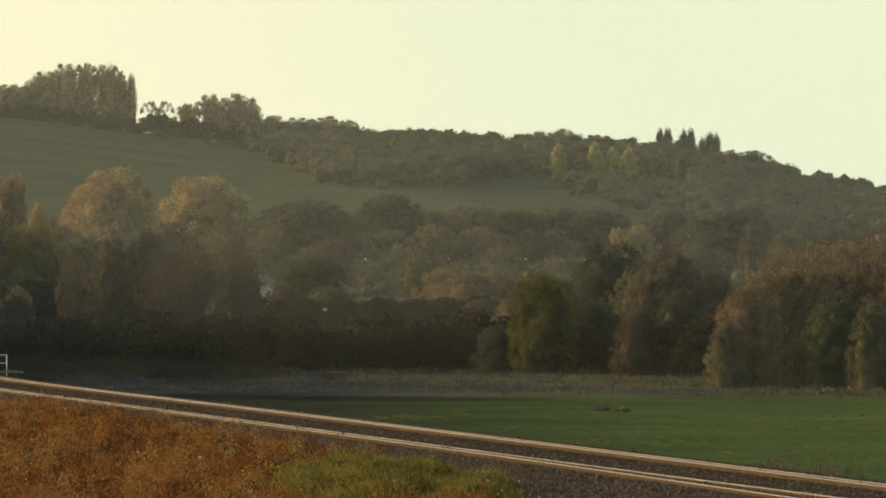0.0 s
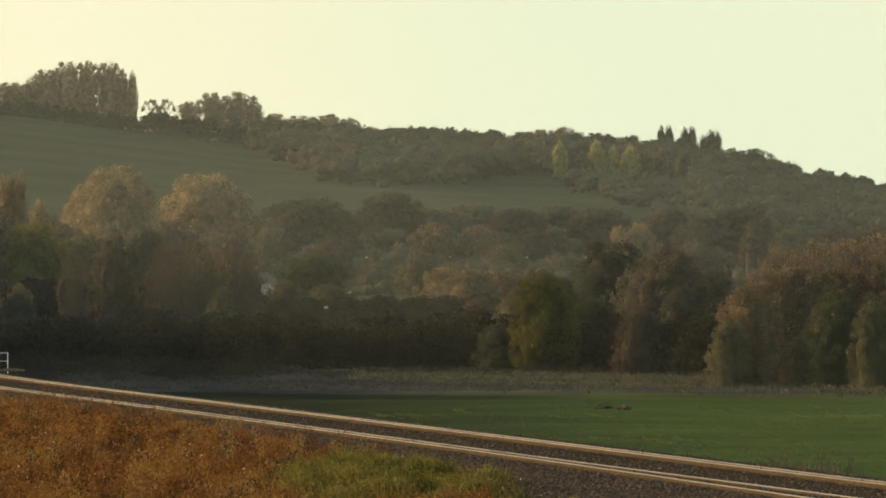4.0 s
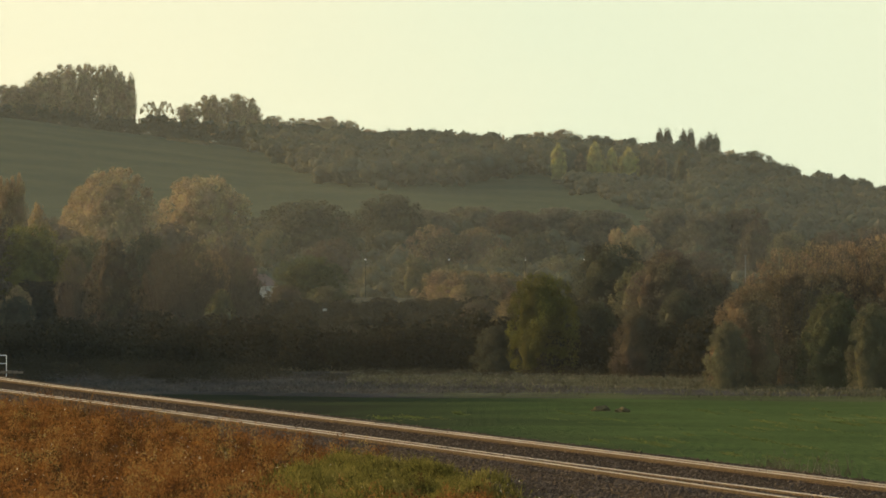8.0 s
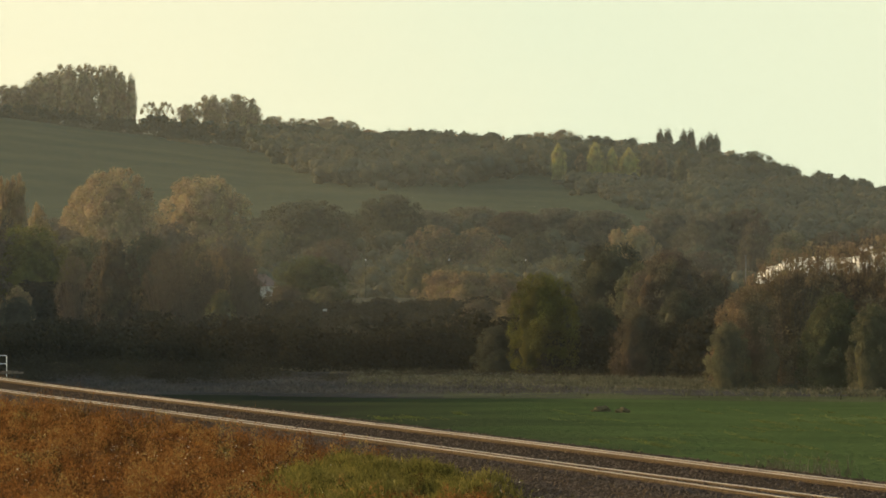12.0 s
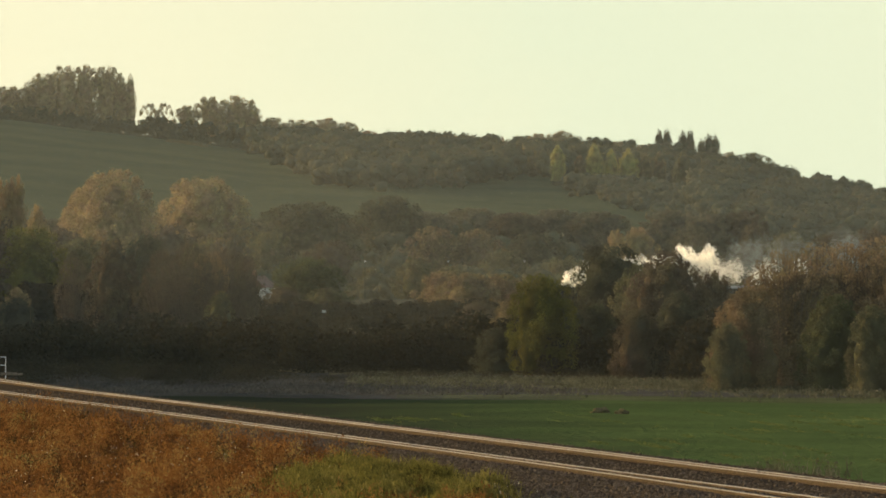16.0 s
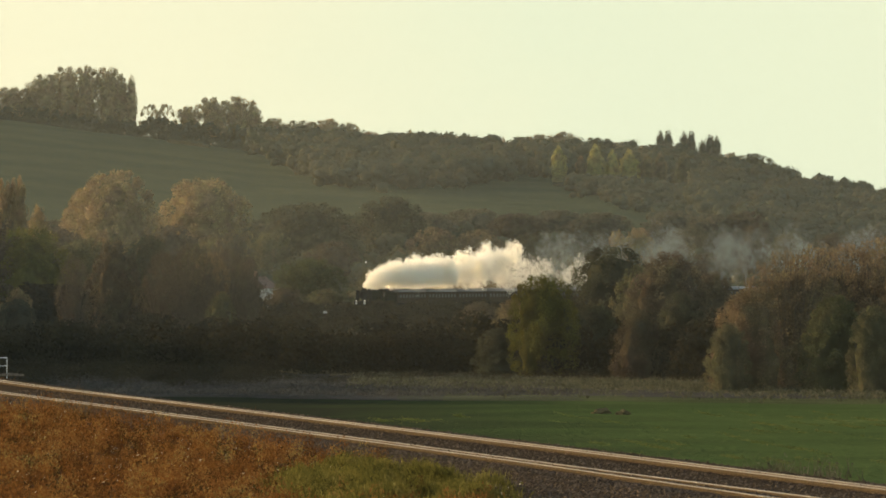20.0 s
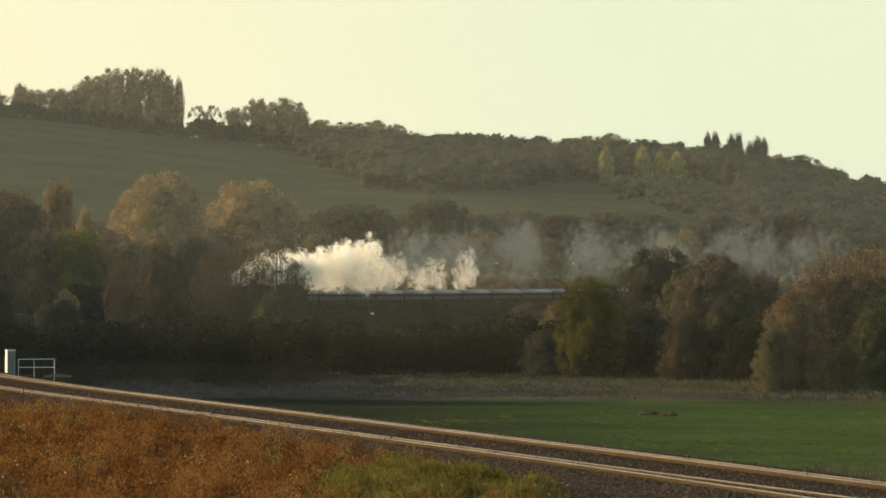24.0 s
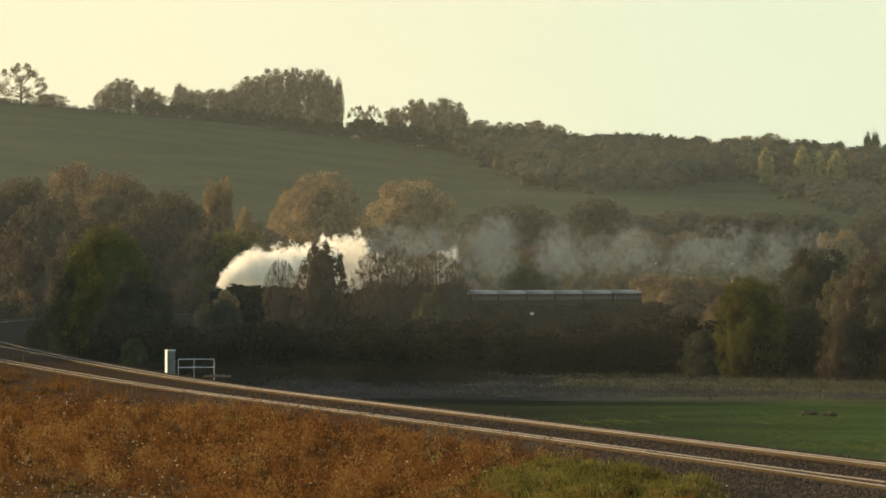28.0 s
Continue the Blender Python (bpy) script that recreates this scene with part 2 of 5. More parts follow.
# ---- building helpers
def mesh(name, verts, faces, mat, soft=False):
    me = bpy.data.meshes.new(name)
    if isinstance(faces, np.ndarray):
        n, k = faces.shape
        me.vertices.add(len(verts)), me.loops.add(n * k), me.polygons.add(n)
        me.vertices.foreach_set("co", np.asarray(verts, np.float32).ravel())
        me.loops.foreach_set("vertex_index", faces.astype(np.int32).ravel())
        me.polygons.foreach_set("loop_start", np.arange(0, n * k, k, dtype=np.int32))
        me.update(calc_edges=True)
    else:
        me.from_pydata([tuple(v) for v in verts], [], [tuple(f) for f in faces])
    for m in (mat if isinstance(mat, (list, tuple)) else [mat]):
        me.materials.append(m)
    if soft:
        me.polygons.foreach_set("use_smooth", [True] * len(me.polygons))
    me.update()
    return me


def thing(name, at=(0, 0, 0), rz=0.0):
    ob = new(name)
    ob.matrix_basis = pose(*at, 0, 0, rz)
    return ob


def part(name, bm, mat, parent, label="", soft=False):
    if isinstance(bm, bmesh.types.BMesh):
        me = bpy.data.meshes.new(name)
        bm.to_mesh(me)
        bm.free()
        me.materials.append(mat)
        if soft:
            me.polygons.foreach_set("use_smooth", [True] * len(me.polygons))
    else:
        me = bm
    ob = new(name, me)
    ob.parent = parent
    if label:
        ob["label"] = label
    return ob


def box(bm, x0, x1, y0, y1, z0, z1, bevel=0.0):
    r = bmesh.ops.create_cube(bm, size=1)
    bmesh.ops.scale(bm, verts=r["verts"], vec=(x1 - x0, y1 - y0, z1 - z0))
    bmesh.ops.translate(bm, verts=r["verts"], vec=((x0 + x1) / 2, (y0 + y1) / 2, (z0 + z1) / 2))
    if bevel:
        edges = list({e for v in r["verts"] for e in v.link_edges})
        bmesh.ops.bevel(bm, geom=edges, offset=bevel, segments=2, affect="EDGES", profile=.7)
    return bm


def rod(bm, p0, p1, r0, r1=None, n=10):
    p0, p1 = Vector(p0), Vector(p1)
    r1 = r0 if r1 is None else r1
    m = Matrix.Translation((p0 + p1) / 2) @ (p1 - p0).to_track_quat("Z", "Y").to_matrix().to_4x4()
    bmesh.ops.create_cone(bm, cap_ends=True, segments=n, radius1=r0, radius2=r1, depth=(p1 - p0).length, matrix=m)
    return bm


def B():
    return bmesh.new()


# ---- the ground: one sheet to the horizon
def sheet():
    xs = np.unique(np.concatenate([np.arange(-3000, -400, 200), np.arange(-400, -140, 12), np.arange(-140, 140, 3.5), np.arange(140, 400, 12), np.arange(400, 3001, 200)]))
    ys = np.unique(np.concatenate([np.arange(-600, 0, 100), np.arange(0, 200, 8), np.arange(200, 760, 3), np.arange(760, 2000, 8), np.arange(2000, 3400, 25), np.arange(3400, 4900, 250)]))
    gx, gy = np.meshgrid(xs, ys)
    gz = ground_z(gx, gy)
    rough = np.sin(gx * .13 + gy * .031) * np.sin(gy * .047 - gx * .05) * .12 + np.sin(gx * .011) * np.sin(gy * .004 + gx * .006) * np.clip((gy - 1750) / 300, 0, 1) * .25
    gz = gz + rough
    nx = len(xs)
    i = (np.arange(len(ys) - 1)[:, None] * nx + np.arange(nx - 1)).ravel()
    faces = np.stack([i, i + 1, i + nx + 1, i + nx], 1)
    me = mesh("ground", np.stack([gx, gy, gz], -1).reshape(-1, 3), faces, [M_EARTH, M_CROP, M_STUBBLE, M_MARGIN, M_PASTURE, M_BANK], True)
    cx, cy = (gx[:-1, :-1] + gx[1:, 1:]).ravel() / 2, (gy[:-1, :-1] + gy[1:, 1:]).ravel() / 2
    q = side(cx, cy)
    slot = np.zeros(len(cx), int)
    east = smooth((cx + 22) / 45)                      # the far edge of the field comes nearer to the east
    field = (q < -8) & (cy < 2000)
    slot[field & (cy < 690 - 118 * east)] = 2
    slot[field & (cy < 620 - 70 * east) & (cx > 2 + 9 * np.sin(cy * .7))] = 3
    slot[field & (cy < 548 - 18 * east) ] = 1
    slot[(q > 7) & (cy < 760)] = 5
    slot[cy > 1720 + 3 * np.maximum(0, cx - 60)] = 4
    me.polygons.foreach_set("material_index", slot.astype(np.int32))
    me.update()
    return tagged(new("ground", me), "valley floor, crop field and grassy hillside", "ground", kind="structure")


ground = sheet()


def bright_sky():
    """The bright evening haze far behind the ridge."""
    m, n, l, p = material("evening_haze")
    n.remove(p)
    em, geo, sep = n.new("ShaderNodeEmission"), n.new("ShaderNodeNewGeometry"), n.new("ShaderNodeSeparateXYZ")
    l.new(geo.outputs["Position"], sep.inputs[0])
    across, cloud, mix = n.new("ShaderNodeMapRange"), n.new("ShaderNodeTexNoise"), n.new("ShaderNodeMath")
    across.inputs["From Min"].default_value, across.inputs["From Max"].default_value = -420, 330
    cloud.inputs["Scale"].default_value, cloud.inputs["Detail"].default_value = .006, 4
    l.new(sep.outputs["X"], across.inputs["Value"]), l.new(geo.outputs["Position"], cloud.inputs["Vector"])
    mix.operation = "MULTIPLY_ADD"
    mix.inputs[1].default_value = .5
    l.new(cloud.outputs[0], mix.inputs[0]), l.new(across.outputs[0], mix.inputs[2])
    ramp = n.new("ShaderNodeValToRGB")
    ramp.color_ramp.elements[0].position, ramp.color_ramp.elements[1].position = .1, 1.2
    ramp.color_ramp.elements[0].color, ramp.color_ramp.elements[1].color = (*HAZE_WEST, 1), (*HAZE_EAST, 1)
    l.new(mix.outputs[0], ramp.inputs[0]), l.new(ramp.outputs[0], em.inputs["Color"]), l.new(em.outputs[0], n["Material Output"].inputs["Surface"])
    v, f = [], []
    for k in range(41):
        a = radians(-50 + 2.5 * k)
        v += [(4750 * math.sin(a), 4750 * math.cos(a), -60), (4750 * math.sin(a), 4750 * math.cos(a), 620)]
    f = [(2 * k, 2 * k + 2, 2 * k + 3, 2 * k + 1) for k in range(40)]
    return tagged(new("backdrop", mesh("backdrop", v, f, m)), "pale cream and greenish evening sky", "sky", kind="structure")


HAZE_WEST, HAZE_EAST = (.350, .338, .260), (.276, .319, .268)
bright_sky()


# ---- thin mist that hangs across the valley, in layers one behind another
MIST = ((556, .018), (745, .009), (905, .006), (1140, .006), (1590, .010), (1725, .012), (2250, .015))       # distance, share of the light that it catches


def mist_layer(y, dense):
    xs, zs = np.linspace(-.34 * y, .34 * y, 60), np.linspace(-6, .056 * y, 14)
    gx, gz = np.meshgrid(xs, zs)
    gy = y + 14 * np.sin(gx * .021 + y) * np.cos(gz * .03) + 6 * np.sin(gx * .055 + gz * .08)
    i = (np.arange(13)[:, None] * 60 + np.arange(59)).ravel()
    me = mesh("mist", np.stack([gx, gy, gz], -1).reshape(-1, 3), np.stack([i, i + 1, i + 61, i + 60], 1), haze_material(dense), True)
    return tagged(new("valley_mist", me), "thin warm evening mist across the valley", "mist", kind="stuff")


for far, dense in MIST:
    mist_layer(far, dense)


# ---- railway
NEAR, FAR_END = 95.0, 2300.0
S = np.arange(NEAR, FAR_END, 6.0)
PT = np.array([on_line(s) for s in S])
TAN = np.gradient(PT[:, :2], axis=0)
TAN /= np.linalg.norm(TAN, axis=1)[:, None]
NORMAL = np.stack([-TAN[:, 1], TAN[:, 0]], 1)         # to the left, seen from the start
GAP = 4.75 + 1.6 * smooth((PT[:, 1] - 420) / 200) - 2.3 * smooth((PT[:, 1] - 760) / 150)   # between the tracks' centres, wider in the bend


BEND = 1 - 1.8 * smooth((PT[:, 1] - 560) / 180)
CANTS = (.12 * BEND, .12 * BEND * smooth((PT[:, 1] - 185) / 70))     # the outer rail of each bend is raised


def sweep(profile, offset, closed=True, first=0, last=None, lift=None):
    """Verts and faces of a profile of (left, up) carried along the line."""
    pts, nor = PT[first:last].copy(), NORMAL[first:last]
    out = np.broadcast_to(offset, len(PT))[first:last]
    if lift is not None:
        pts[:, 2] += lift[first:last]
    k = len(profile)
    v = np.concatenate([[(p[0] + n[0] * (o + a), p[1] + n[1] * (o + a), p[2] + b) for a, b in profile] for p, n, o in zip(pts, nor, out)])
    f = []
    for i in range(len(pts) - 1):
        for j in range(k if closed else k - 1):
            a, b = i * k + j, i * k + (j + 1) % k
            f.append((a, b, b + k, a + k))
    return v, f


bed, bed_faces = sweep([(-7.2, -2.6), (-3.4, -.62), (-1.9, -.13), (6.7, -.13), (7.8, -.34), (9.8, -.5), (11.6, -.75)], 0, False)
tagged(new("ballast_bed", mesh("ballast_bed", bed, bed_faces, M_BALLAST)), "grey brown stone ballast bed under two tracks", "ballast", kind="structure")

RAIL_FOOT = [(-.07, -.16), (-.07, -.14), (-.01, -.12), (-.01, -.045), (-.035, -.035), (.035, -.035), (.01, -.045), (.01, -.12), (.07, -.14), (.07, -.16)]
RAIL_HEAD = [(-.036, -.034), (-.036, -.008), (-.026, 0), (.026, 0), (.036, -.008), (.036, -.034)]
sleeper_bm = box(B(), -1.25, 1.25, -.13, .13, -.31, -.155, .02)
SLEEPER = bpy.data.meshes.new("sleeper")
sleeper_bm.to_mesh(SLEEPER)
sleeper_bm.free()
SLEEPER.materials.append(M_SLEEPER)


def railway_track(offset, cant, label):
    track = tagged(thing("railway_track"), label, "railway track", "double track", "structure")
    for o in (-.752, .752):
        raised = np.sign(o) * cant / 2
        v, f = sweep([(a, b) for a, b in RAIL_FOOT], offset + o, lift=raised)
        rail = part("rail", mesh("rail", v, f, M_RAIL), None, track, "rust brown steel rail")
        v, f = sweep(RAIL_HEAD, offset + o, lift=raised)
        part("rail_head", mesh("rail_head", v, f, M_HEAD), None, rail, "polished running surface of the rail")
    verts, faces = [], []
    for k, s in enumerate(np.arange(150, 1100, .65)):
        p, p2 = on_line(s), on_line(s + .5)
        t = (p2 - p)[:2] / np.linalg.norm((p2 - p)[:2])
        out = float(np.interp(s, S, np.broadcast_to(offset, len(S))))
        x, y = p[0] - t[1] * out, p[1] + t[0] * out
        m = pose(x, y, p[2], 0, 0, math.degrees(math.atan2(t[1], t[0])) - 90)
        if 205 < s < 335:
            o = part("sleeper", SLEEPER, None, track)
            o.matrix_basis = m
        else:
            n = len(verts)
            verts += [m @ Vector(c) for c in ((-1.25, -.13, -.155), (1.25, -.13, -.155), (1.25, .13, -.155), (-1.25, .13, -.155))]
            verts += [m @ Vector(c) for c in ((-1.25, -.13, -.31), (1.25, -.13, -.31), (1.25, .13, -.31), (-1.25, .13, -.31))]
            faces += [(n, n + 1, n + 2, n + 3), (n, n + 4, n + 5, n + 1), (n + 1, n + 5, n + 6, n + 2), (n + 2, n + 6, n + 7, n + 3), (n + 3, n + 7, n + 4, n)]
    part("sleepers_beyond", mesh("sleepers_beyond", verts, faces, M_SLEEPER), None, track)["kind"] = "stuff"
    return track


railway_track(0, CANTS[0], "rusty railway track of the farther line on ballast")
railway_track(GAP, CANTS[1], "rusty railway track of the nearer line on ballast")


def stones():
    rng = np.random.default_rng(4)
    oct_v = np.array([(1, 0, 0), (-1, 0, 0), (0, 1, 0), (0, -1, 0), (0, 0, 1), (0, 0, -1)], float)
    oct_f = np.array([(0, 2, 4), (2, 1, 4), (1, 3, 4), (3, 0, 4), (2, 0, 5), (1, 2, 5), (3, 1, 5), (0, 3, 5)])
    n = 32000
    s = 205 + 230 * rng.random(n) ** 1.6
    q = np.where(rng.random(n) < .7, 5.6 + 5.0 * rng.random(n), -2.3 + 7.9 * rng.random(n))
    p = np.array([on_line(v) for v in s])
    t = np.array([on_line(v + 1) for v in s])[:, :2] - p[:, :2]
    t /= np.linalg.norm(t, axis=1)[:, None]
    up = np.interp(q, [-2.3, -1.9, 6.7, 7.8, 9.8, 11.6], [-.25, -.13, -.13, -.34, -.5, -.75])
    c = np.stack([p[:, 0] - t[:, 1] * q, p[:, 1] + t[:, 0] * q, p[:, 2] + up + .01], 1)
    size = .03 + .045 * rng.random(n)
    v = oct_v[None] * (.6 + .8 * rng.random((n, 6, 1))) * size[:, None, None]
    a = rng.random(n) * 6.3
    v = np.stack([v[..., 0] * np.cos(a)[:, None] - v[..., 1] * np.sin(a)[:, None], v[..., 0] * np.sin(a)[:, None] + v[..., 1] * np.cos(a)[:, None], v[..., 2] * .8], -1) + c[:, None]
    f = (oct_f[None] + 6 * np.arange(n)[:, None, None]).reshape(-1, 3)
    return mesh("ballast_stones", v.reshape(-1, 3), f, M_STONE)


tagged(new("ballast_stones", stones()), "loose angular grey ballast stones beside the track", "ballast", kind="stuff")


# ---- trees
TINT = {"umber": (.088, .069, .043), "brown": (.170, .124, .068), "straw": (.320, .235, .130), "rust": (.215, .125, .064), "gold": (.235, .170, .085), "ochre": (.165, .128, .068),
        "dark": (.066, .064, .038), "green": (.078, .082, .038), "olive": (.108, .098, .052), "moss": (.104, .097, .026), "hazel": (.108, .096, .062), "lime": (.330, .290, .105), "yellow": (.220, .190, .075)}
WORDS = {"umber": "dull brown", "brown": "russet brown", "straw": "pale straw coloured", "rust": "rust coloured", "gold": "golden", "ochre": "ochre", "dark": "dark green",
         "green": "green", "olive": "olive green", "moss": "yellow green", "hazel": "pale olive brown", "lime": "pale yellow green", "yellow": "bright yellow green"}
SHAPES = {  # lowest crown, lobes, lobe size, leaves, leaf size, label words
    "round": (.05, 110, .100, 9000, .0140, "broad round autumn tree"), "oak": (.12, 100, .100, 9000, .0140, "spreading autumn oak tree"),
    "open": (.15, 60, .095, 6500, .0125, "thin autumn tree with gaps in its crown"), "tall": (.04, 130, .095, 10000, .0130, "tall autumn tree"),
    "airy": (.06, 80, .105, 7000, .0155, "rounded autumn tree with a ragged crown"),
    "poplar": (.0, 60, .17, 6000, .0150, "slender columnar poplar tree"), "tallpop": (.0, 60, .17, 8000, .0150, "upright pyramidal poplar tree"),
    "dome": (.02, 190, .085, 19000, .0098, "broad domed autumn tree"),
    "bush": (.0, 190, .085, 19000, .0092, "bushy leafy shrub reaching the ground"), "twiggy": (.03, 190, .060, 7500, .0082, "half-bare twiggy shrub")}


def leaf_cloud(centres, radii, count, size, rng, loose=.45):
    """Leaves that lie like scales round lobes; loose: how far they turn at random."""
    k = rng.integers(0, len(centres), count)
    d = rng.normal(size=(count, 3))
    d /= np.linalg.norm(d, axis=1)[:, None]
    c = centres[k] + d * radii[k][:, None] * (rng.random((count, 1)) ** .3) * np.array([1, 1, .85])
    out = c - centres.mean(0)
    out /= np.linalg.norm(out, axis=1)[:, None] + 1e-6
    face = .8 * d + .6 * out + loose * rng.normal(size=(count, 3))
    u = np.cross(face, rng.normal(size=(count, 3)))
    u /= np.linalg.norm(u, axis=1)[:, None]
    w = np.cross(face, u)
    w /= np.linalg.norm(w, axis=1)[:, None]
    s = size * (.55 + .9 * rng.random((count, 1)))
    v = np.stack([c - u * s, c + u * s * .7 - w * s * .8, c + u * s * .7 + w * s * .8], 1).reshape(-1, 3)
    return v, np.arange(count * 3).reshape(-1, 3)


def ball(level):
    bm = B()
    bmesh.ops.create_icosphere(bm, subdivisions=level, radius=1)
    bm.verts.index_update()
    v, f = np.array([tuple(x.co) for x in bm.verts]), np.array([[x.index for x in y.verts] for y in bm.faces])
    bm.free()
    return v, f


SMALL_BALL = ball(1)


def lobes_mesh(centres, radii, rng, shape):
    """Lumpy inner masses that the leaves cover."""
    n, (v, f) = len(centres), shape
    k = 1 + .10 * rng.normal(size=(n, len(v), 1))
    out = v[None] * k * radii[:, None, None] * np.array([1, 1, .85]) + centres[:, None]
    return out.reshape(-1, 3), (f[None] + len(v) * np.arange(n)[:, None, None]).reshape(-1, 3)


def crown_width(shape, h):
    """Half the crown's width at the height h, 0 to 1."""
    if shape == "poplar":
        return .5 * min(1, .5 + 1.5 * h) * max(0, 1 - h ** 6) ** .5
    if shape == "tallpop":
        return .5 * min(1, .6 + 1.6 * h) * max(0, 1 - h ** 4.5) ** .7
    if shape == "dome":
        return .5 * math.sqrt(max(.01, 1 - abs((h - .40) / .62) ** 2.5))
    if shape == "bush":
        return .5 * math.sqrt(max(0, 1 - (h * .98) ** 2.4))
    return .5 * math.sqrt(max(.02, 1 - ((h - .44) / .58) ** 2))


def crown_swell(shape, seed, h, a):
    """How far the crown bulges or draws in there: boughs of several sizes."""
    q = Vector((math.cos(a) * 1.1, math.sin(a) * 1.1, h * 2.3)) + Vector((seed * 3.7, 0, 0))
    k = .7 if shape in ("poplar", "tallpop") else 1.0
    return 1 + k * (.30 * noise.noise(q * 1.25) + .16 * noise.noise(q * 3.1))


def tree_meshes(shape, seed):
    """A crown and a trunk, one metre high and about one metre wide: sprays of leaves over a dark inner mass."""
    low, lobes, lobe, leaves, size, _ = SHAPES[shape]
    rng = np.random.default_rng(seed)
    centres, radii = [], []
    for i in range(lobes):
        h = ((i + rng.random()) / lobes) ** .9
        a = i * 2.39996 + .5 * rng.normal()
        swell = crown_swell(shape, seed, h, a)
        if shape == "open" and swell < .93:
            continue
        r = lobe * (.55 + .85 * rng.random() ** 1.5)
        deep = .93 + .07 * rng.random() if rng.random() < .8 else .3 + .6 * rng.random()
        rr = max(0, crown_width(shape, h) * swell - r * .8) * deep
        z = low + (1 - low - r * .8) * (h if h < .8 else .8 + (h - .8) * (.55 + .45 * swell))
        centres.append((rr * math.cos(a), rr * math.sin(a), max(z, r * .4)))
        radii.append(r)
    centres, radii = np.array(centres), np.array(radii)
    v, f = leaf_cloud(centres, radii, leaves, size, rng, 1.2 if shape == "twiggy" else .8)
    v[:, 2] = np.maximum(v[:, 2], .005)
    if shape not in ("open", "twiggy"):
        n, k = 18, 12
        cv, cf = [], []
        for j in range(k + 1):
            h = .02 + .93 * j / k
            for i in range(n):
                a = 6.283 * i / n
                rr = {"round": .5, "oak": .5, "tall": .5, "airy": .40}.get(shape, .62) * crown_width(shape, h) * crown_swell(shape, seed, h, a) * (.88 + .2 * rng.random()) * (0 if j == k else 1)
                cv.append((rr * math.cos(a), rr * math.sin(a), max(.004, low + (1 - low) * h * .93)))
        for j in range(k):
            for i in range(n):
                p, q = j * n + i, j * n + (i + 1) % n
                cf += [(p, q, q + n), (p, q + n, p + n)]
        v, f = np.concatenate([v, np.array(cv)]), np.concatenate([f, np.array(cf) + len(v)])
    crown = mesh(shape + "_crown", v, f, M_LEAF, True)
    bm = B()
    top = .55 if shape not in ("poplar", "tallpop") else .9
    rod(bm, (0, 0, -.04), (.008, -.006, low * .6 + .08), .028, .02, 8)
    rod(bm, (.008, -.006, low * .6 + .08), (0, .01, top), .02, .006, 7)
    twigs = 230 if shape == "twiggy" else 15
    for i in range(twigs):
        if shape == "twiggy":
            a, r = rng.random() * 6.283, .5 * rng.random() ** .6
            tip = (r * math.cos(a), r * math.sin(a), .35 + .70 * rng.random() ** .6 * (1.12 - r))
            rod(bm, (tip[0] * .25, tip[1] * .25, .02), tip, .005, .0018, 4)
        else:
            c = centres[i * len(centres) // twigs]
            z0 = max(.06, min(top * .95, c[2] * .62))
            rod(bm, (0, 0, z0), c, .010 if shape not in ("poplar",) else .006, .003, 5)
    me = bpy.data.meshes.new(shape + "_trunk")
    bm.to_mesh(me)
    bm.free()
    me.materials.append(M_BARK)
    return crown, me


STOCK = {}
PLANTED = random.Random(7)


def plant(x, y, high, wide, shape, tint, group=""):
    kinds = STOCK.setdefault(shape, [])
    if len(kinds) < (4 if shape in ("round", "bush") else 3):
        kinds.append(tree_meshes(shape, 31 * len(kinds) + len(shape) * 7))
    crown, trunk = kinds[PLANTED.randrange(len(kinds))]
    name = "shrub" if shape in ("bush", "twiggy") else "tree"
    ob = tagged(thing(name, (x, y, float(ground_z(x, y)) - .1), PLANTED.uniform(0, 360)), WORDS[tint] + " " + SHAPES[shape][5], name, group)
    ob.scale = (wide * 1.16, wide * 1.16, high * 1.05) if shape in ("round", "oak", "tall", "dome", "bush", "airy") else (wide, wide, high)
    c = part("crown", crown, None, ob)
    v = PLANTED.uniform(.88, 1.12)
    c.color = (*[k * v for k in TINT[tint]], 1)
    part("trunk", trunk, None, ob)
    return ob


SKYLINE_WEST = [
   (-274.0, 3150, 18.5, 22.6, 'open', 'straw'),
   (-262.7, 3150, 5.7, 17.2, 'airy', 'straw'),
   (-282.6, 3150, 2.3, 14.7, 'airy', 'straw'),
   (-229.5, 3150, 15.0, 16.2, 'airy', 'straw'),
   (-236.4, 3150, 10.0, 12.3, 'airy', 'straw'),
   (-218.2, 3150, 12.3, 11.3, 'airy', 'straw'),
   (-204.5, 3150, 16.4, 9.3, 'poplar', 'straw'),
   (-211.1, 3150, 9.7, 12.3, 'open', 'straw'),
   (-198.1, 3150, 12.8, 12.3, 'airy', 'straw'),
   (-187.7, 3150, 14.2, 19.7, 'airy', 'straw'),
   (-178.4, 3150, 15.6, 14.7, 'airy', 'straw'),
   (-173.0, 3150, 21.4, 18.0, 'airy', 'straw'),
   (-163.5, 3150, 25.8, 19.0, 'airy', 'straw'),
   (-155.5, 3150, 27.4, 14.0, 'airy', 'straw'),
   (-145.5, 3150, 28.0, 17.0, 'airy', 'straw'),
   (-139.8, 3150, 24.0, 9.0, 'airy', 'straw'),
   (-135.4, 3150, 27.8, 5.6, 'poplar', 'straw'),
]
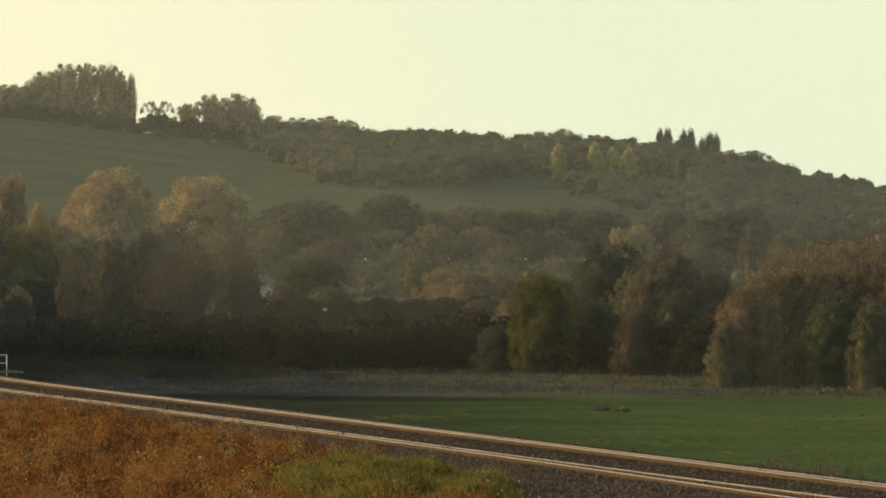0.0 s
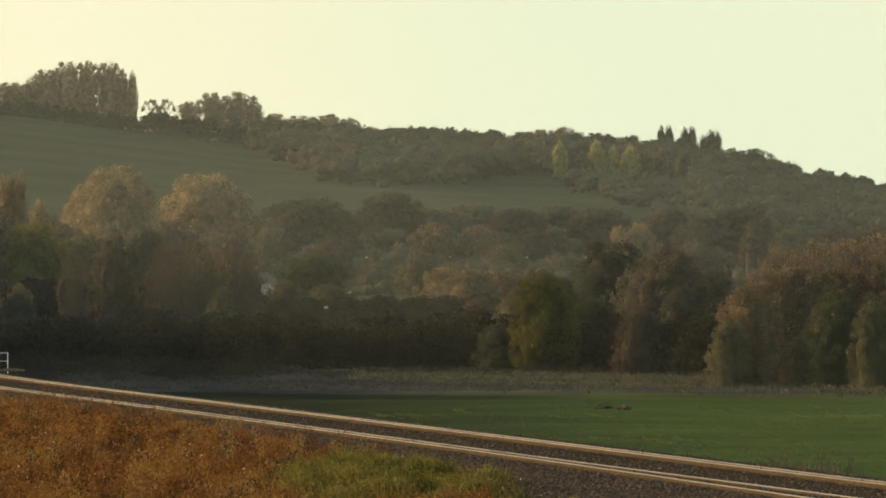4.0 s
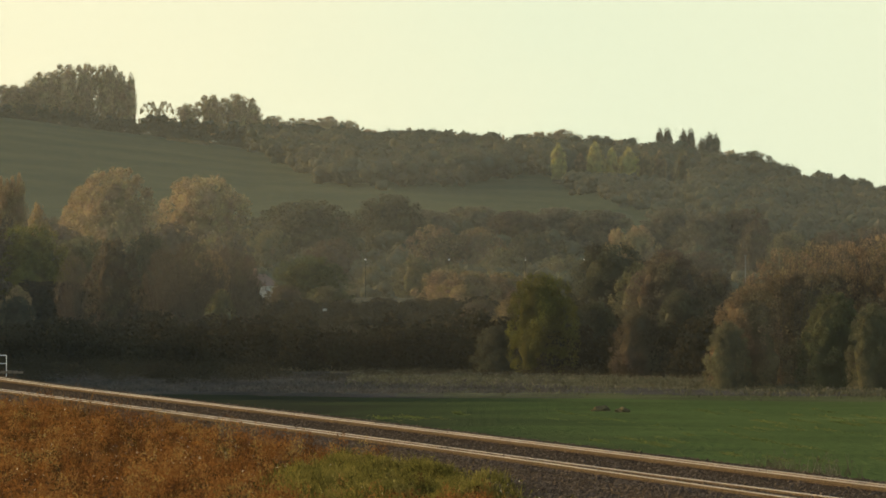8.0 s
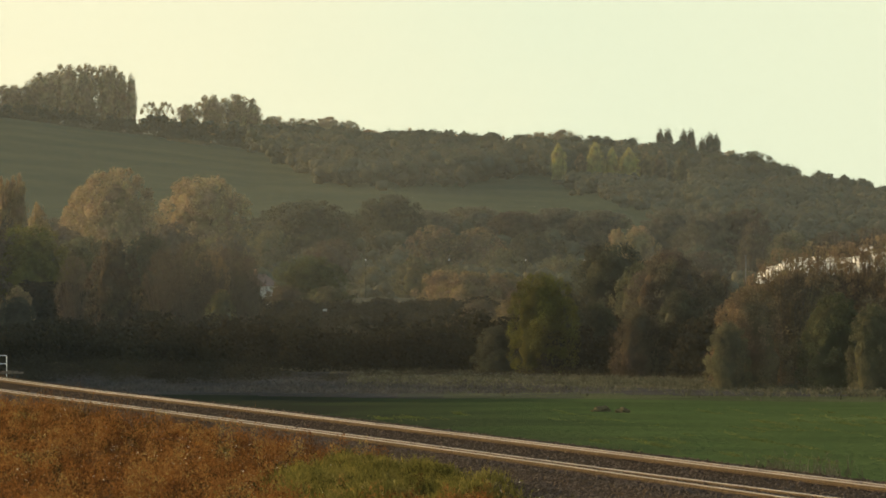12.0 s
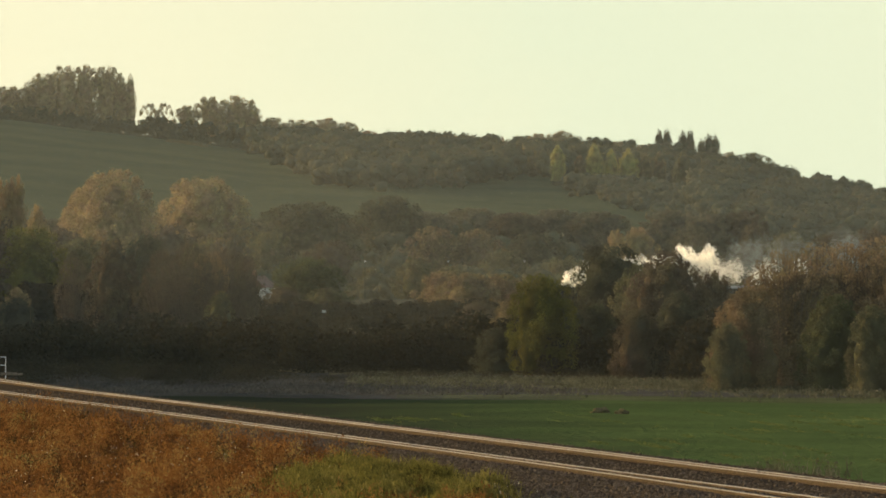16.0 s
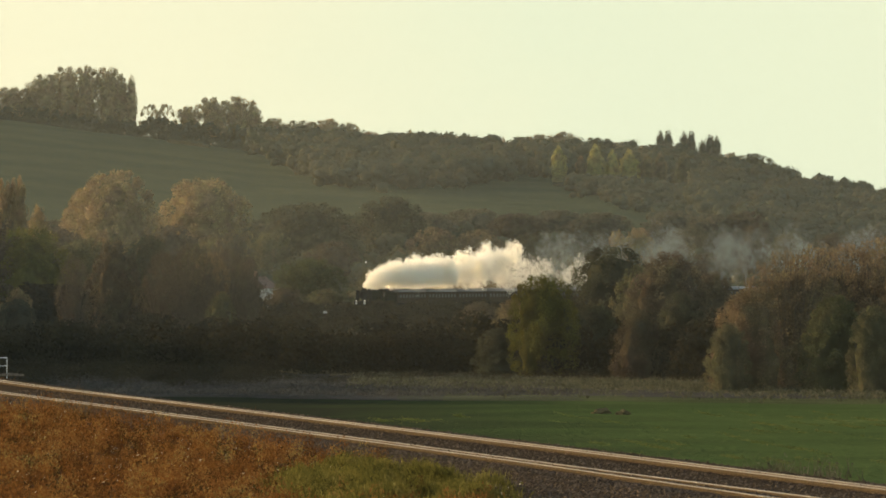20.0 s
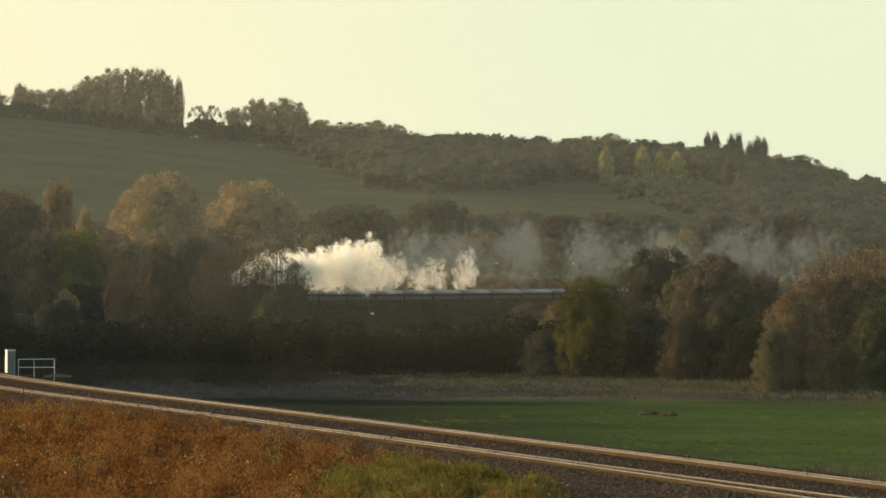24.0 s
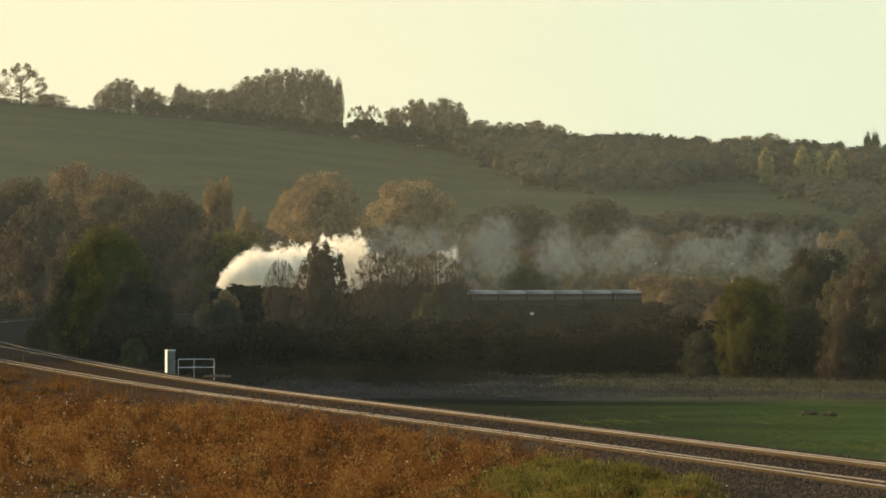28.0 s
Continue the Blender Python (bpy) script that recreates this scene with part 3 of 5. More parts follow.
SKYLINE_MID = [
   (-127.5, 3150, 15.2, 10.3, 'open', 'straw'),
   (-120.7, 3150, 16.2, 9.3, 'open', 'straw'),
   (-111.6, 3150, 15.4, 12.3, 'airy', 'straw'),
   (-100.5, 3150, 20.4, 17.2, 'airy', 'straw'),
   (-89.5, 3150, 22.2, 19.7, 'airy', 'straw'),
   (-82.6, 3150, 18.8, 9.8, 'airy', 'straw'),
   (-73.5, 3150, 14.3, 13.8, 'airy', 'straw'),
   (-62.4, 3150, 14.0, 19.7, 'airy', 'straw'),
   (-50.1, 3150, 15.5, 20.6, 'airy', 'straw'),
   (-41.5, 3150, 14.6, 10.8, 'airy', 'straw'),
   (-32.9, 3150, 11.2, 14.7, 'airy', 'rust'),
   (-21.9, 3150, 9.7, 14.7, 'airy', 'straw'),
   (-14.3, 3150, 14.2, 3.2, 'poplar', 'straw'),
   (-5.9, 3150, 11.1, 16.2, 'airy', 'straw'),
]
SKYLINE_EAST = [
   (4.7, 3150, 11.3, 10.8, 'airy', 'straw'),
   (9.8, 3150, 11.6, 3.7, 'poplar', 'rust'),
   (13.3, 3150, 12.2, 3.7, 'poplar', 'straw'),
   (16.2, 3150, 11.3, 3.2, 'poplar', 'straw'),
   (19.2, 3150, 12.2, 3.2, 'poplar', 'straw'),
   (26.0, 3150, 12.5, 3.2, 'poplar', 'straw'),
   (32.7, 3150, 13.3, 3.2, 'poplar', 'straw'),
   (41.3, 3150, 13.4, 13.3, 'airy', 'straw'),
   (51.1, 3150, 14.8, 18.2, 'airy', 'straw'),
   (66.8, 3150, 13.2, 19.7, 'airy', 'olive'),
   (75.7, 3150, 11.8, 12.3, 'airy', 'straw'),
   (87.5, 3150, 11.0, 17.2, 'airy', 'straw'),
   (94.6, 3150, 19.2, 5.8, 'poplar', 'hazel'),
   (97.8, 3150, 19.7, 5.8, 'poplar', 'hazel'),
   (96.3, 3150, 14.9, 7.7, 'poplar', 'hazel'),
   (104.9, 3150, 19.7, 5.8, 'poplar', 'hazel'),
   (107.9, 3150, 20.9, 5.5, 'poplar', 'hazel'),
   (106.4, 3150, 15.2, 8.3, 'poplar', 'hazel'),
   (112.8, 3150, 17.8, 5.8, 'poplar', 'hazel'),
   (116.0, 3150, 21.0, 6.4, 'poplar', 'hazel'),
   (118.7, 3150, 21.1, 5.5, 'poplar', 'hazel'),
]
SKYLINE_FAR_EAST = [
   (124.8, 3150, 13.8, 10.8, 'round', 'straw'),
   (134.2, 3150, 15.4, 20.6, 'round', 'olive'),
   (143.5, 3150, 13.1, 13.8, 'round', 'olive'),
   (151.9, 3150, 9.5, 12.8, 'round', 'olive'),
   (159.2, 3150, 8.0, 9.8, 'round', 'olive'),
   (167.6, 3150, 11.1, 13.3, 'open', 'olive'),
   (176.0, 3150, 9.3, 10.8, 'round', 'olive'),
   (182.3, 3150, 12.9, 9.3, 'round', 'olive'),
   (190.7, 3150, 10.6, 12.3, 'round', 'olive'),
   (203.0, 3150, 10.3, 19.7, 'round', 'olive'),
]
VALLEY_HAZE = [
   (-53.4, 2080, 10.3, 17.8, 'dome', 'hazel'),
   (-28.2, 2100, 10.8, 16.4, 'dome', 'umber'),
   (-4.0, 2120, 12.5, 18.2, 'dome', 'hazel'),
   (9.0, 2140, 13.0, 20.0, 'dome', 'hazel'),
   (21.7, 2120, 12.6, 18.2, 'dome', 'umber'),
   (33.6, 2140, 13.1, 18.4, 'dome', 'hazel'),
   (45.9, 2130, 13.0, 19.9, 'dome', 'hazel'),
   (67.1, 2120, 14.7, 18.2, 'dome', 'hazel'),
   (77.2, 2100, 15.9, 18.0, 'dome', 'hazel'),
   (87.0, 2100, 18.0, 16.4, 'dome', 'umber'),
   (-76.7, 1950, 14.8, 13.7, 'dome', 'hazel'),
   (-106.0, 1930, 14.5, 16.6, 'dome', 'umber'),
]
PALE_POPLARS = [
   (44.9, 2820, 15.1, 7.5, 'tallpop', 'lime'),
   (59.2, 2820, 16.4, 8.8, 'tallpop', 'lime'),
   (65.8, 2820, 14.5, 7.0, 'tallpop', 'lime'),
   (72.4, 2820, 15.2, 9.2, 'tallpop', 'lime'),
   (79.2, 2820, 13.8, 7.0, 'tallpop', 'ochre'),
   (84.5, 2820, 15.1, 6.6, 'tallpop', 'ochre'),
   (93.7, 2820, 16.1, 8.4, 'tallpop', 'olive'),
   (53.7, 2820, 11.5, 6.6, 'tallpop', 'brown'),
]
VALLEY_GOLD = [
   (-84.0, 1850, 29.7, 21.6, 'dome', 'gold'),
   (-90.8, 1860, 24.8, 13.1, 'dome', 'gold'),
   (-62.2, 1880, 27.4, 22.0, 'dome', 'gold'),
   (-88.2, 1500, 28.7, 5.4, 'tall', 'gold'),
   (-91.0, 1500, 28.0, 5.4, 'tall', 'gold'),
   (-82.7, 1480, 22.9, 5.3, 'round', 'gold'),
   (-38.1, 2000, 18.3, 26.5, 'dome', 'dark'),
   (-15.0, 2050, 18.9, 20.8, 'dome', 'dark'),
   (-2.0, 1850, 16.5, 15.9, 'round', 'brown'),
   (8.8, 1850, 16.0, 14.4, 'round', 'brown'),
   (23.9, 1900, 14.2, 13.3, 'round', 'dark'),
   (47.2, 1750, 18.6, 10.9, 'dome', 'gold'),
   (42.0, 1750, 18.1, 6.0, 'tall', 'gold'),
   (81.8, 1900, 18.9, 8.9, 'round', 'umber'),
   (88.9, 1850, 18.0, 13.0, 'round', 'olive'),
]
VALLEY_LOW = [
   (-5.8, 1700, 12.7, 11.9, 'round', 'olive'),
   (-16.1, 1690, 10.4, 7.8, 'round', 'olive'),
   (-42.2, 1780, 17.0, 12.5, 'round', 'olive'),
   (-51.4, 1760, 16.9, 11.0, 'round', 'umber'),
   (-27.2, 1800, 14.3, 14.0, 'round', 'umber'),
   (14.5, 1750, 13.5, 12.3, 'round', 'olive'),
   (29.3, 1740, 12.1, 13.6, 'round', 'olive'),
   (65.4, 1800, 12.2, 15.4, 'round', 'umber'),
   (99.0, 1850, 18.8, 15.9, 'round', 'umber'),
   (109.1, 1850, 20.0, 14.4, 'round', 'umber'),
   (2.1, 1650, 10.5, 11.6, 'round', 'olive'),
   (-67.2, 1780, 18.6, 15.3, 'round', 'umber'),
   (-92.5, 1760, 18.3, 13.7, 'round', 'umber'),
]
CURVE_WOOD = [
   (-115.6, 1330, 26.5, 21.1, 'dome', 'umber'),
   (-108.2, 1360, 29.6, 17.1, 'dome', 'brown'),
   (-99.4, 1350, 27.8, 18.5, 'dome', 'brown'),
   (-85.6, 1300, 23.8, 16.5, 'dome', 'umber'),
   (-108.1, 1290, 22.4, 15.0, 'round', 'umber'),
   (-87.9, 1260, 21.1, 14.6, 'round', 'umber'),
   (-123.8, 1340, 25.0, 21.2, 'round', 'umber'),
   (-76.8, 1240, 17.0, 10.4, 'round', 'umber'),
   (-96.0, 1250, 19.1, 15.8, 'round', 'umber'),
]
LINE_SIDE = [
   (-71.0, 1240, 16.9, 13.5, 'dome', 'moss'),
   (-30.6, 1004, 6.8, 3.2, 'bush', 'yellow'),
   (-59.0, 1008, 7.2, 3.8, 'airy', 'gold'),
   (-45.0, 1335, 14.5, 7.0, 'airy', 'olive'),
   (-66.0, 1345, 15.5, 9.0, 'airy', 'olive'),
   (-78.0, 1345, 16.0, 8.0, 'airy', 'moss'),
   (-63.3, 1260, 14.8, 11.8, 'round', 'olive'),
   (-45.9, 1010, 13.6, 7.4, 'oak', 'umber'),
   (-54.2, 1330, 15.9, 9.3, 'round', 'dark'),
   (-35.4, 1000, 13.7, 8.7, 'twiggy', 'umber'),
   (-29.9, 1010, 13.1, 8.8, 'twiggy', 'umber'),
   (-62.0, 1010, 5.4, 4.0, 'bush', 'ochre'),
   (-29.4, 960, 6.7, 4.0, 'bush', 'olive'),
   (-56.5, 960, 6.0, 6.0, 'bush', 'dark'),
   (-53.1, 1040, 11.8, 5.7, 'twiggy', 'umber'),
   (-39.1, 1015, 13.0, 6.7, 'twiggy', 'umber'),
   (-32.6, 1005, 12.6, 7.1, 'twiggy', 'brown'),
   (-26.8, 1000, 11.8, 5.0, 'twiggy', 'umber'),
   (-26.7, 1460, 12.2, 14.8, 'dome', 'green'),
   (-22.9, 1440, 6.4, 10.1, 'bush', 'olive'),
   (-31.1, 1430, 6.6, 10.7, 'bush', 'umber'),
]
INNER_BANK = [
   (-53.8, 716, 14.2, 8.4, 'dome', 'moss'),
   (-57.2, 716, 9.9, 4.5, 'round', 'green'),
   (-50.6, 700, 9.8, 4.6, 'bush', 'dark'),
   (-49.0, 712, 8.4, 5.6, 'bush', 'dark'),
   (-47.7, 668, 3.6, 2.6, 'bush', 'green'),
   (-62.1, 745, 4.8, 5.6, 'bush', 'olive'),
   (-51.1, 690, 6.7, 4.8, 'bush', 'dark'),
]
FIELD_SIDE = [
   (9.1, 655, 9.1, 5.6, 'dome', 'moss'),
   (10.8, 675, 7.3, 5.8, 'bush', 'dark'),
   (5.0, 668, 4.4, 4.7, 'bush', 'dark'),
   (19.0, 810, 12.3, 8.8, 'dome', 'dark'),
   (24.7, 790, 11.5, 8.6, 'dome', 'umber'),
   (21.7, 800, 10.1, 5.6, 'round', 'olive'),
   (17.3, 640, 6.2, 4.2, 'bush', 'umber'),
   (22.7, 690, 7.5, 5.4, 'bush', 'dark'),
   (29.8, 800, 9.5, 5.6, 'round', 'umber'),
   (14.3, 690, 6.4, 5.4, 'bush', 'dark'),
   (5.5, 1520, 9.3, 13.0, 'round', 'brown'),
   (0.1, 1540, 9.5, 10.8, 'round', 'brown'),
   (12.7, 1530, 9.0, 10.7, 'round', 'brown'),
   (4.9, 960, 5.6, 8.2, 'bush', 'umber'),
   (8.5, 900, 6.1, 5.6, 'bush', 'brown'),
]
BROWN_COPSE = [
   (28.4, 590, 9.4, 12.0, 'bush', 'brown'),
   (34.9, 600, 9.4, 9.8, 'bush', 'brown'),
   (24.5, 580, 8.1, 6.3, 'bush', 'brown'),
   (32.4, 598, 9.2, 8.4, 'bush', 'umber'),
   (31.0, 572, 7.6, 5.8, 'bush', 'green'),
   (33.7, 566, 6.8, 4.0, 'bush', 'olive'),
   (22.7, 575, 5.4, 3.6, 'bush', 'olive'),
   (38.0, 590, 9.6, 9.7, 'bush', 'brown'),
   (33.3, 640, 9.0, 6.5, 'bush', 'umber'),
   (28.0, 588, 11.4, 9.0, 'twiggy', 'brown'),
   (30.6, 594, 12.0, 8.6, 'twiggy', 'brown'),
   (33.2, 600, 12.3, 8.6, 'twiggy', 'brown'),
   (35.8, 596, 12.7, 8.8, 'twiggy', 'brown'),
   (38.4, 592, 12.9, 9.0, 'twiggy', 'brown'),
]


# a tall wood on the left, out of view, that shades the middle of the valley
for k in range(26):
    plant(-104 - 9 * (k % 3) - PLANTED.uniform(0, 4), 588 + 18 * k, PLANTED.uniform(27, 30), PLANTED.uniform(16, 20), "oak", ("umber", "brown", "dark")[k % 3], "wood beyond the bend")

for row, group in ((SKYLINE_WEST, "trees on the ridge"), (SKYLINE_MID, "trees on the ridge"), (SKYLINE_EAST, "trees on the ridge"), (SKYLINE_FAR_EAST, "trees on the ridge"),
                   (PALE_POPLARS, "row of pale poplars"), (VALLEY_HAZE, "valley trees"), (VALLEY_GOLD, "valley trees"), (VALLEY_LOW, "valley trees"), (CURVE_WOOD, "trees inside the curve"),
                   (LINE_SIDE, "trees along the line"), (INNER_BANK, "trees along the line"), (FIELD_SIDE, "trees at the field"), (BROWN_COPSE, "trees at the field")):
    for r in row:
        plant(*r, group)


def wood(name, label, spots, leaves, mat, seed, size=.05, low=.15, core=False):
    """Many crowns as one mass. spots: x, y, height, width."""
    rng = np.random.default_rng(seed)
    vs, fs, n = [], [], 0
    for x, y, h, w in spots:
        z = float(ground_z(x, y))
        k = 7
        a, rr = rng.random(k) * 6.3, .5 * w * rng.random(k) ** .5 * .75
        c = np.stack([x + rr * np.cos(a), y + rr * np.sin(a), z + h * (low + (.8 - low) * rng.random(k))], 1)
        v, f = leaf_cloud(c, np.full(k, .27 * w), leaves, size * h, rng, .7)
        if core:
            cv, cf = lobes_mesh(c, np.full(k, .20 * w), rng, SMALL_BALL)
            v, f = np.concatenate([v, cv]), np.concatenate([f, cf + len(v)])
        v[:, 2] = np.minimum(np.maximum(v[:, 2], z + .02), z + h)
        vs.append(v)
        fs.append(f + n)
        n += len(v)
    return tagged(new(name, mesh(name, np.concatenate(vs), np.concatenate(fs), mat, True)), label, name.split("_")[-1], kind="stuff")


def hillside_spots():
    rng = np.random.default_rng(11)
    spots = []
    while len(spots) < 1500:
        y = 2350 + 850 * rng.random() ** .8
        u = -.030 + .1 * rng.random()
        edge = np.interp(u, [-.030, -.0276, -.0206, -.0144, .0012, .0145, .0239, .0275, .0345, .0365, .075], [3150, 3105, 2770, 2640, 2660, 2870, 2870, 2870, 2870, 2360, 2500])
        if y > edge + 25 * rng.normal():
            h = 8 + 6 * rng.random()
            spots.append((u * y, y, h, h * (.8 + .4 * rng.random())))
    for _ in range(260):                                  # lower growth below the poplars
        u = .0175 + .0195 * rng.random()
        low = 2370 + 330 * min(1, (.037 - u) / .018) + 30 * rng.normal()
        y = low + (2770 - low) * rng.random()
        spots.append((u * y, y, 4 + 2.5 * rng.random(), 7))
    return spots


def hedge_spots():
    rng = np.random.default_rng(12)
    out = [(-340 + i * 2.2, 3120 + 14 * math.sin(i * .2), 1.8 + 1.4 * rng.random(), 4.0) for i in range(116)]           # along the ridge pasture
    out += [(-222 + i * 1.5, 3142, (6 if i < 62 else 9) + 2.5 * rng.random(), 6) for i in range(112)]      # undergrowth at the foot of the ridge trees
    out += [(-70 + i * 2.0 + 0, 2960 - i * 1.5, 3 + 2 * rng.random(), 5) for i in range(14)]
    return out


def valley_spots():
    rng = np.random.default_rng(13)
    out = []
    while len(out) < 560:
        y = 1640 + 560 * rng.random()
        x = y * (-.10 + .17 * rng.random())
        if abs(side(x, y)) < 16 or y > 1700 + 3 * max(0, x - 60) + 540 * rng.random() ** 1.3:
            continue
        h = 6 + 6 * rng.random() ** 2
        out.append((x, y, h, h * 1.15))
    return out


def scrub_spots():
    rng = np.random.default_rng(14)
    out = []
    while len(out) < 1050:
        y = 690 + 880 * rng.random() ** 1.25
        x = y * (-.10 + .175 * rng.random())
        q = side(x, y)
        if (q > -9 and q < 14) or (q > 14 and y < 860):
            continue
        if y > 1380 and x > 60:
            continue
        room = max(0.0, abs(q) - 9)
        top = min(2.0 + 4.0 * rng.random(), 1.6 + .08 * room)
        if y > 1380 or (y > 820 and -.019 < x / y < .0065):
            top = min(top, 2.2)
        out.append((x, y, top, 3.2 + 3.5 * rng.random()))
    return out


def bank_hedge_spots():
    rng = np.random.default_rng(16)
    out = []
    for i in range(310):
        s = 1085 + 1.3 * i
        p = on_line(s)
        q = -9 - 8 * rng.random()
        u = (p[0] - q) / p[1]
        tall = 8.2 if u < -.0265 else 4.3
        out.append((p[0] - q, p[1], tall * (.75 + .35 * rng.random()), 3.5 + 2 * rng.random()))
    return out


def hedgerow_spots():
    """Tall growth, and a ragged foot of low tufts before it."""
    rng = np.random.default_rng(15)
    out = [(-62 + 1.15 * i + rng.normal(), 690 - .1 * i + 6 * rng.normal(), (3.8 if i < 24 else 3.4) + 1.4 * rng.random(), 4 + 2 * rng.random()) for i in range(62)]
    out += [(8 + .95 * i + rng.normal(), 668 - 1.9 * i + 5 * rng.normal(), 4.0 + 2 * rng.random(), 4.5) for i in range(50)]
    out += [(-30 + .45 * i, (640 if i < 110 else 640 - 1.2 * (i - 110)) + 14 * rng.normal(), .35 + .6 * rng.random(), 2 + 2 * rng.random()) for i in range(150)]
    out += [(-62 + .42 * i, 600 + 84 * rng.random(), .8 + .9 * rng.random(), 3 + 2 * rng.random()) for i in range(112)]
    return [r for r in out if side(r[0], r[1]) < -9]


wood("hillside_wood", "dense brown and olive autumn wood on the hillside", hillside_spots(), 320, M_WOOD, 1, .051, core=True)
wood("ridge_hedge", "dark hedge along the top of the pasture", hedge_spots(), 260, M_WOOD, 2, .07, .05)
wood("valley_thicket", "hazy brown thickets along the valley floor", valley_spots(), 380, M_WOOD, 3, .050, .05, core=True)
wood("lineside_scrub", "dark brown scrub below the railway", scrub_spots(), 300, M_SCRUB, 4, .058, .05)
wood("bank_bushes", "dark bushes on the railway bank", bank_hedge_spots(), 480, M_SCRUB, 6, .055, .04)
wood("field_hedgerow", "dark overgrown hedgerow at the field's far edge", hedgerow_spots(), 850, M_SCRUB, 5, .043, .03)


# ---- weeds and grass of the near bank
def blades(name, label, spots, mat, seed, wide, lean, heads=.5):
    rng = np.random.default_rng(seed)
    p = np.asarray(spots)
    k = 5
    base = np.repeat(p[:, :3], k, 0)
    n = len(base)
    base = base + np.c_[rng.normal(size=(n, 2)) * .16, np.zeros(n)]
    h = np.repeat(p[:, 3], k) * (.45 + .6 * rng.random(n))
    a = rng.random(n) * 6.283
    w = wide * (.6 + .8 * rng.random(n))
    tip = base + np.c_[rng.normal(size=(n, 2)) * lean * h[:, None], h]
    e = np.c_[np.cos(a) * w, np.sin(a) * w, np.zeros(n)]
    v = np.stack([base - e, base + e, tip], 1)
    droop = rng.random(n) < heads                                   # half are leaves and seed heads high on the stalk
    m = base + (tip - base) * (.35 + .6 * rng.random((n, 1)))
    d = rng.normal(size=(n, 3)) * wide * 2.2
    v[droop] = np.stack([m - d * .6, m + d * .6, m + rng.normal(size=(n, 3)) * wide * 2.0], 1)[droop]
    v = v.reshape(-1, 3)
    f = np.arange(n * 3).reshape(-1, 3)
    return tagged(new(name, mesh(name, v, f, mat)), label, name.split("_")[-1], kind="stuff")


def bank_spots(count, s0, s1, q0, q1, tall, seed, keep):
    rng = np.random.default_rng(seed)
    each = 12 if count > 20000 else 1                      # dense growth stands in bushy plants
    s = np.repeat(s0 + (s1 - s0) * rng.random(count // each) ** 1.3, each)
    q = np.repeat(q0 + (q1 - q0) * rng.random(count // each), each)
    grown = np.repeat(.45 + .85 * rng.random(count // each) ** 1.5, each)
    count = len(s)
    if each > 1:
        off = rng.normal(size=(2, count)) * .33
        s, q = s + off[0], q + off[1]
        grown = grown * np.exp(-(off ** 2).sum(0) / .45)
    p = np.array([on_line(v) for v in s])
    t = np.array([on_line(v + 1) for v in s])[:, :2] - p[:, :2]
    t /= np.linalg.norm(t, axis=1)[:, None]
    x, y = p[:, 0] - t[:, 1] * q, p[:, 1] + t[:, 0] * q
    k = keep(x, y, q, rng.random(count)) & ((q < 0) | (q > 8.6 - 2.0 * np.clip((y - 245) / 90, 0, 1)))
    x, y, q, grown = x[k], y[k], q[k], grown[k]
    patch = .72 + .2 * np.sin(x * .9 + 2 * np.sin(y * .13)) * np.sin(y * .21 + x * .3) + .22 * np.sin(x * 2.3 + y * .4) * np.sin(y * .55 - x)
    h = tall * 1.15 * patch * grown * (.7 + .5 * rng.random(len(x))) * (.5 + .5 * np.clip((q - 6.5) / 5 + (y - 290) / 60, 0, 1))
    return np.stack([x, y, ground_z(x, y) - .03, h], 1)


def green_part(x, y):
    """The green tussocks at the ballast's near end."""
    return np.exp(-(((x + 2.0) / 3.6) ** 2 + ((y - 226) / 26) ** 2) ** 2)


blades("dry_weeds", "rust orange dry weeds and dead stalks on the bank", bank_spots(36000, 190, 560, 5.5, 34, .7, 21, lambda x, y, q, r: (r > green_part(x, y) * 1.2) & (x < 2.5 - .02 * (y - 200))), M_WEED, 22, .034, .3, .68)
blades("seed_heads", "pale fluffy seed heads scattered over the weeds", bank_spots(1500, 190, 420, 8.6, 34, 1.15, 31, lambda x, y, q, r: (x < 3) & (r < .75)), M_SEED, 32, .015, .3, 1.0)
blades("tall_stalks", "dark brown tall weed stalks beside the track", bank_spots(2600, 300, 560, 6.6, 9.5, 1.5, 33, lambda x, y, q, r: r < .4 + .5 * np.sin(y * .09) * np.sin(y * .031)), M_WEED, 34, .022, .18)
blades("green_grass", "yellow green tussock grass beside the ballast", bank_spots(20400, 195, 300, 8.4, 22, .7, 23, lambda x, y, q, r: r < green_part(x, y)), M_GRASS, 24, .035, .35)

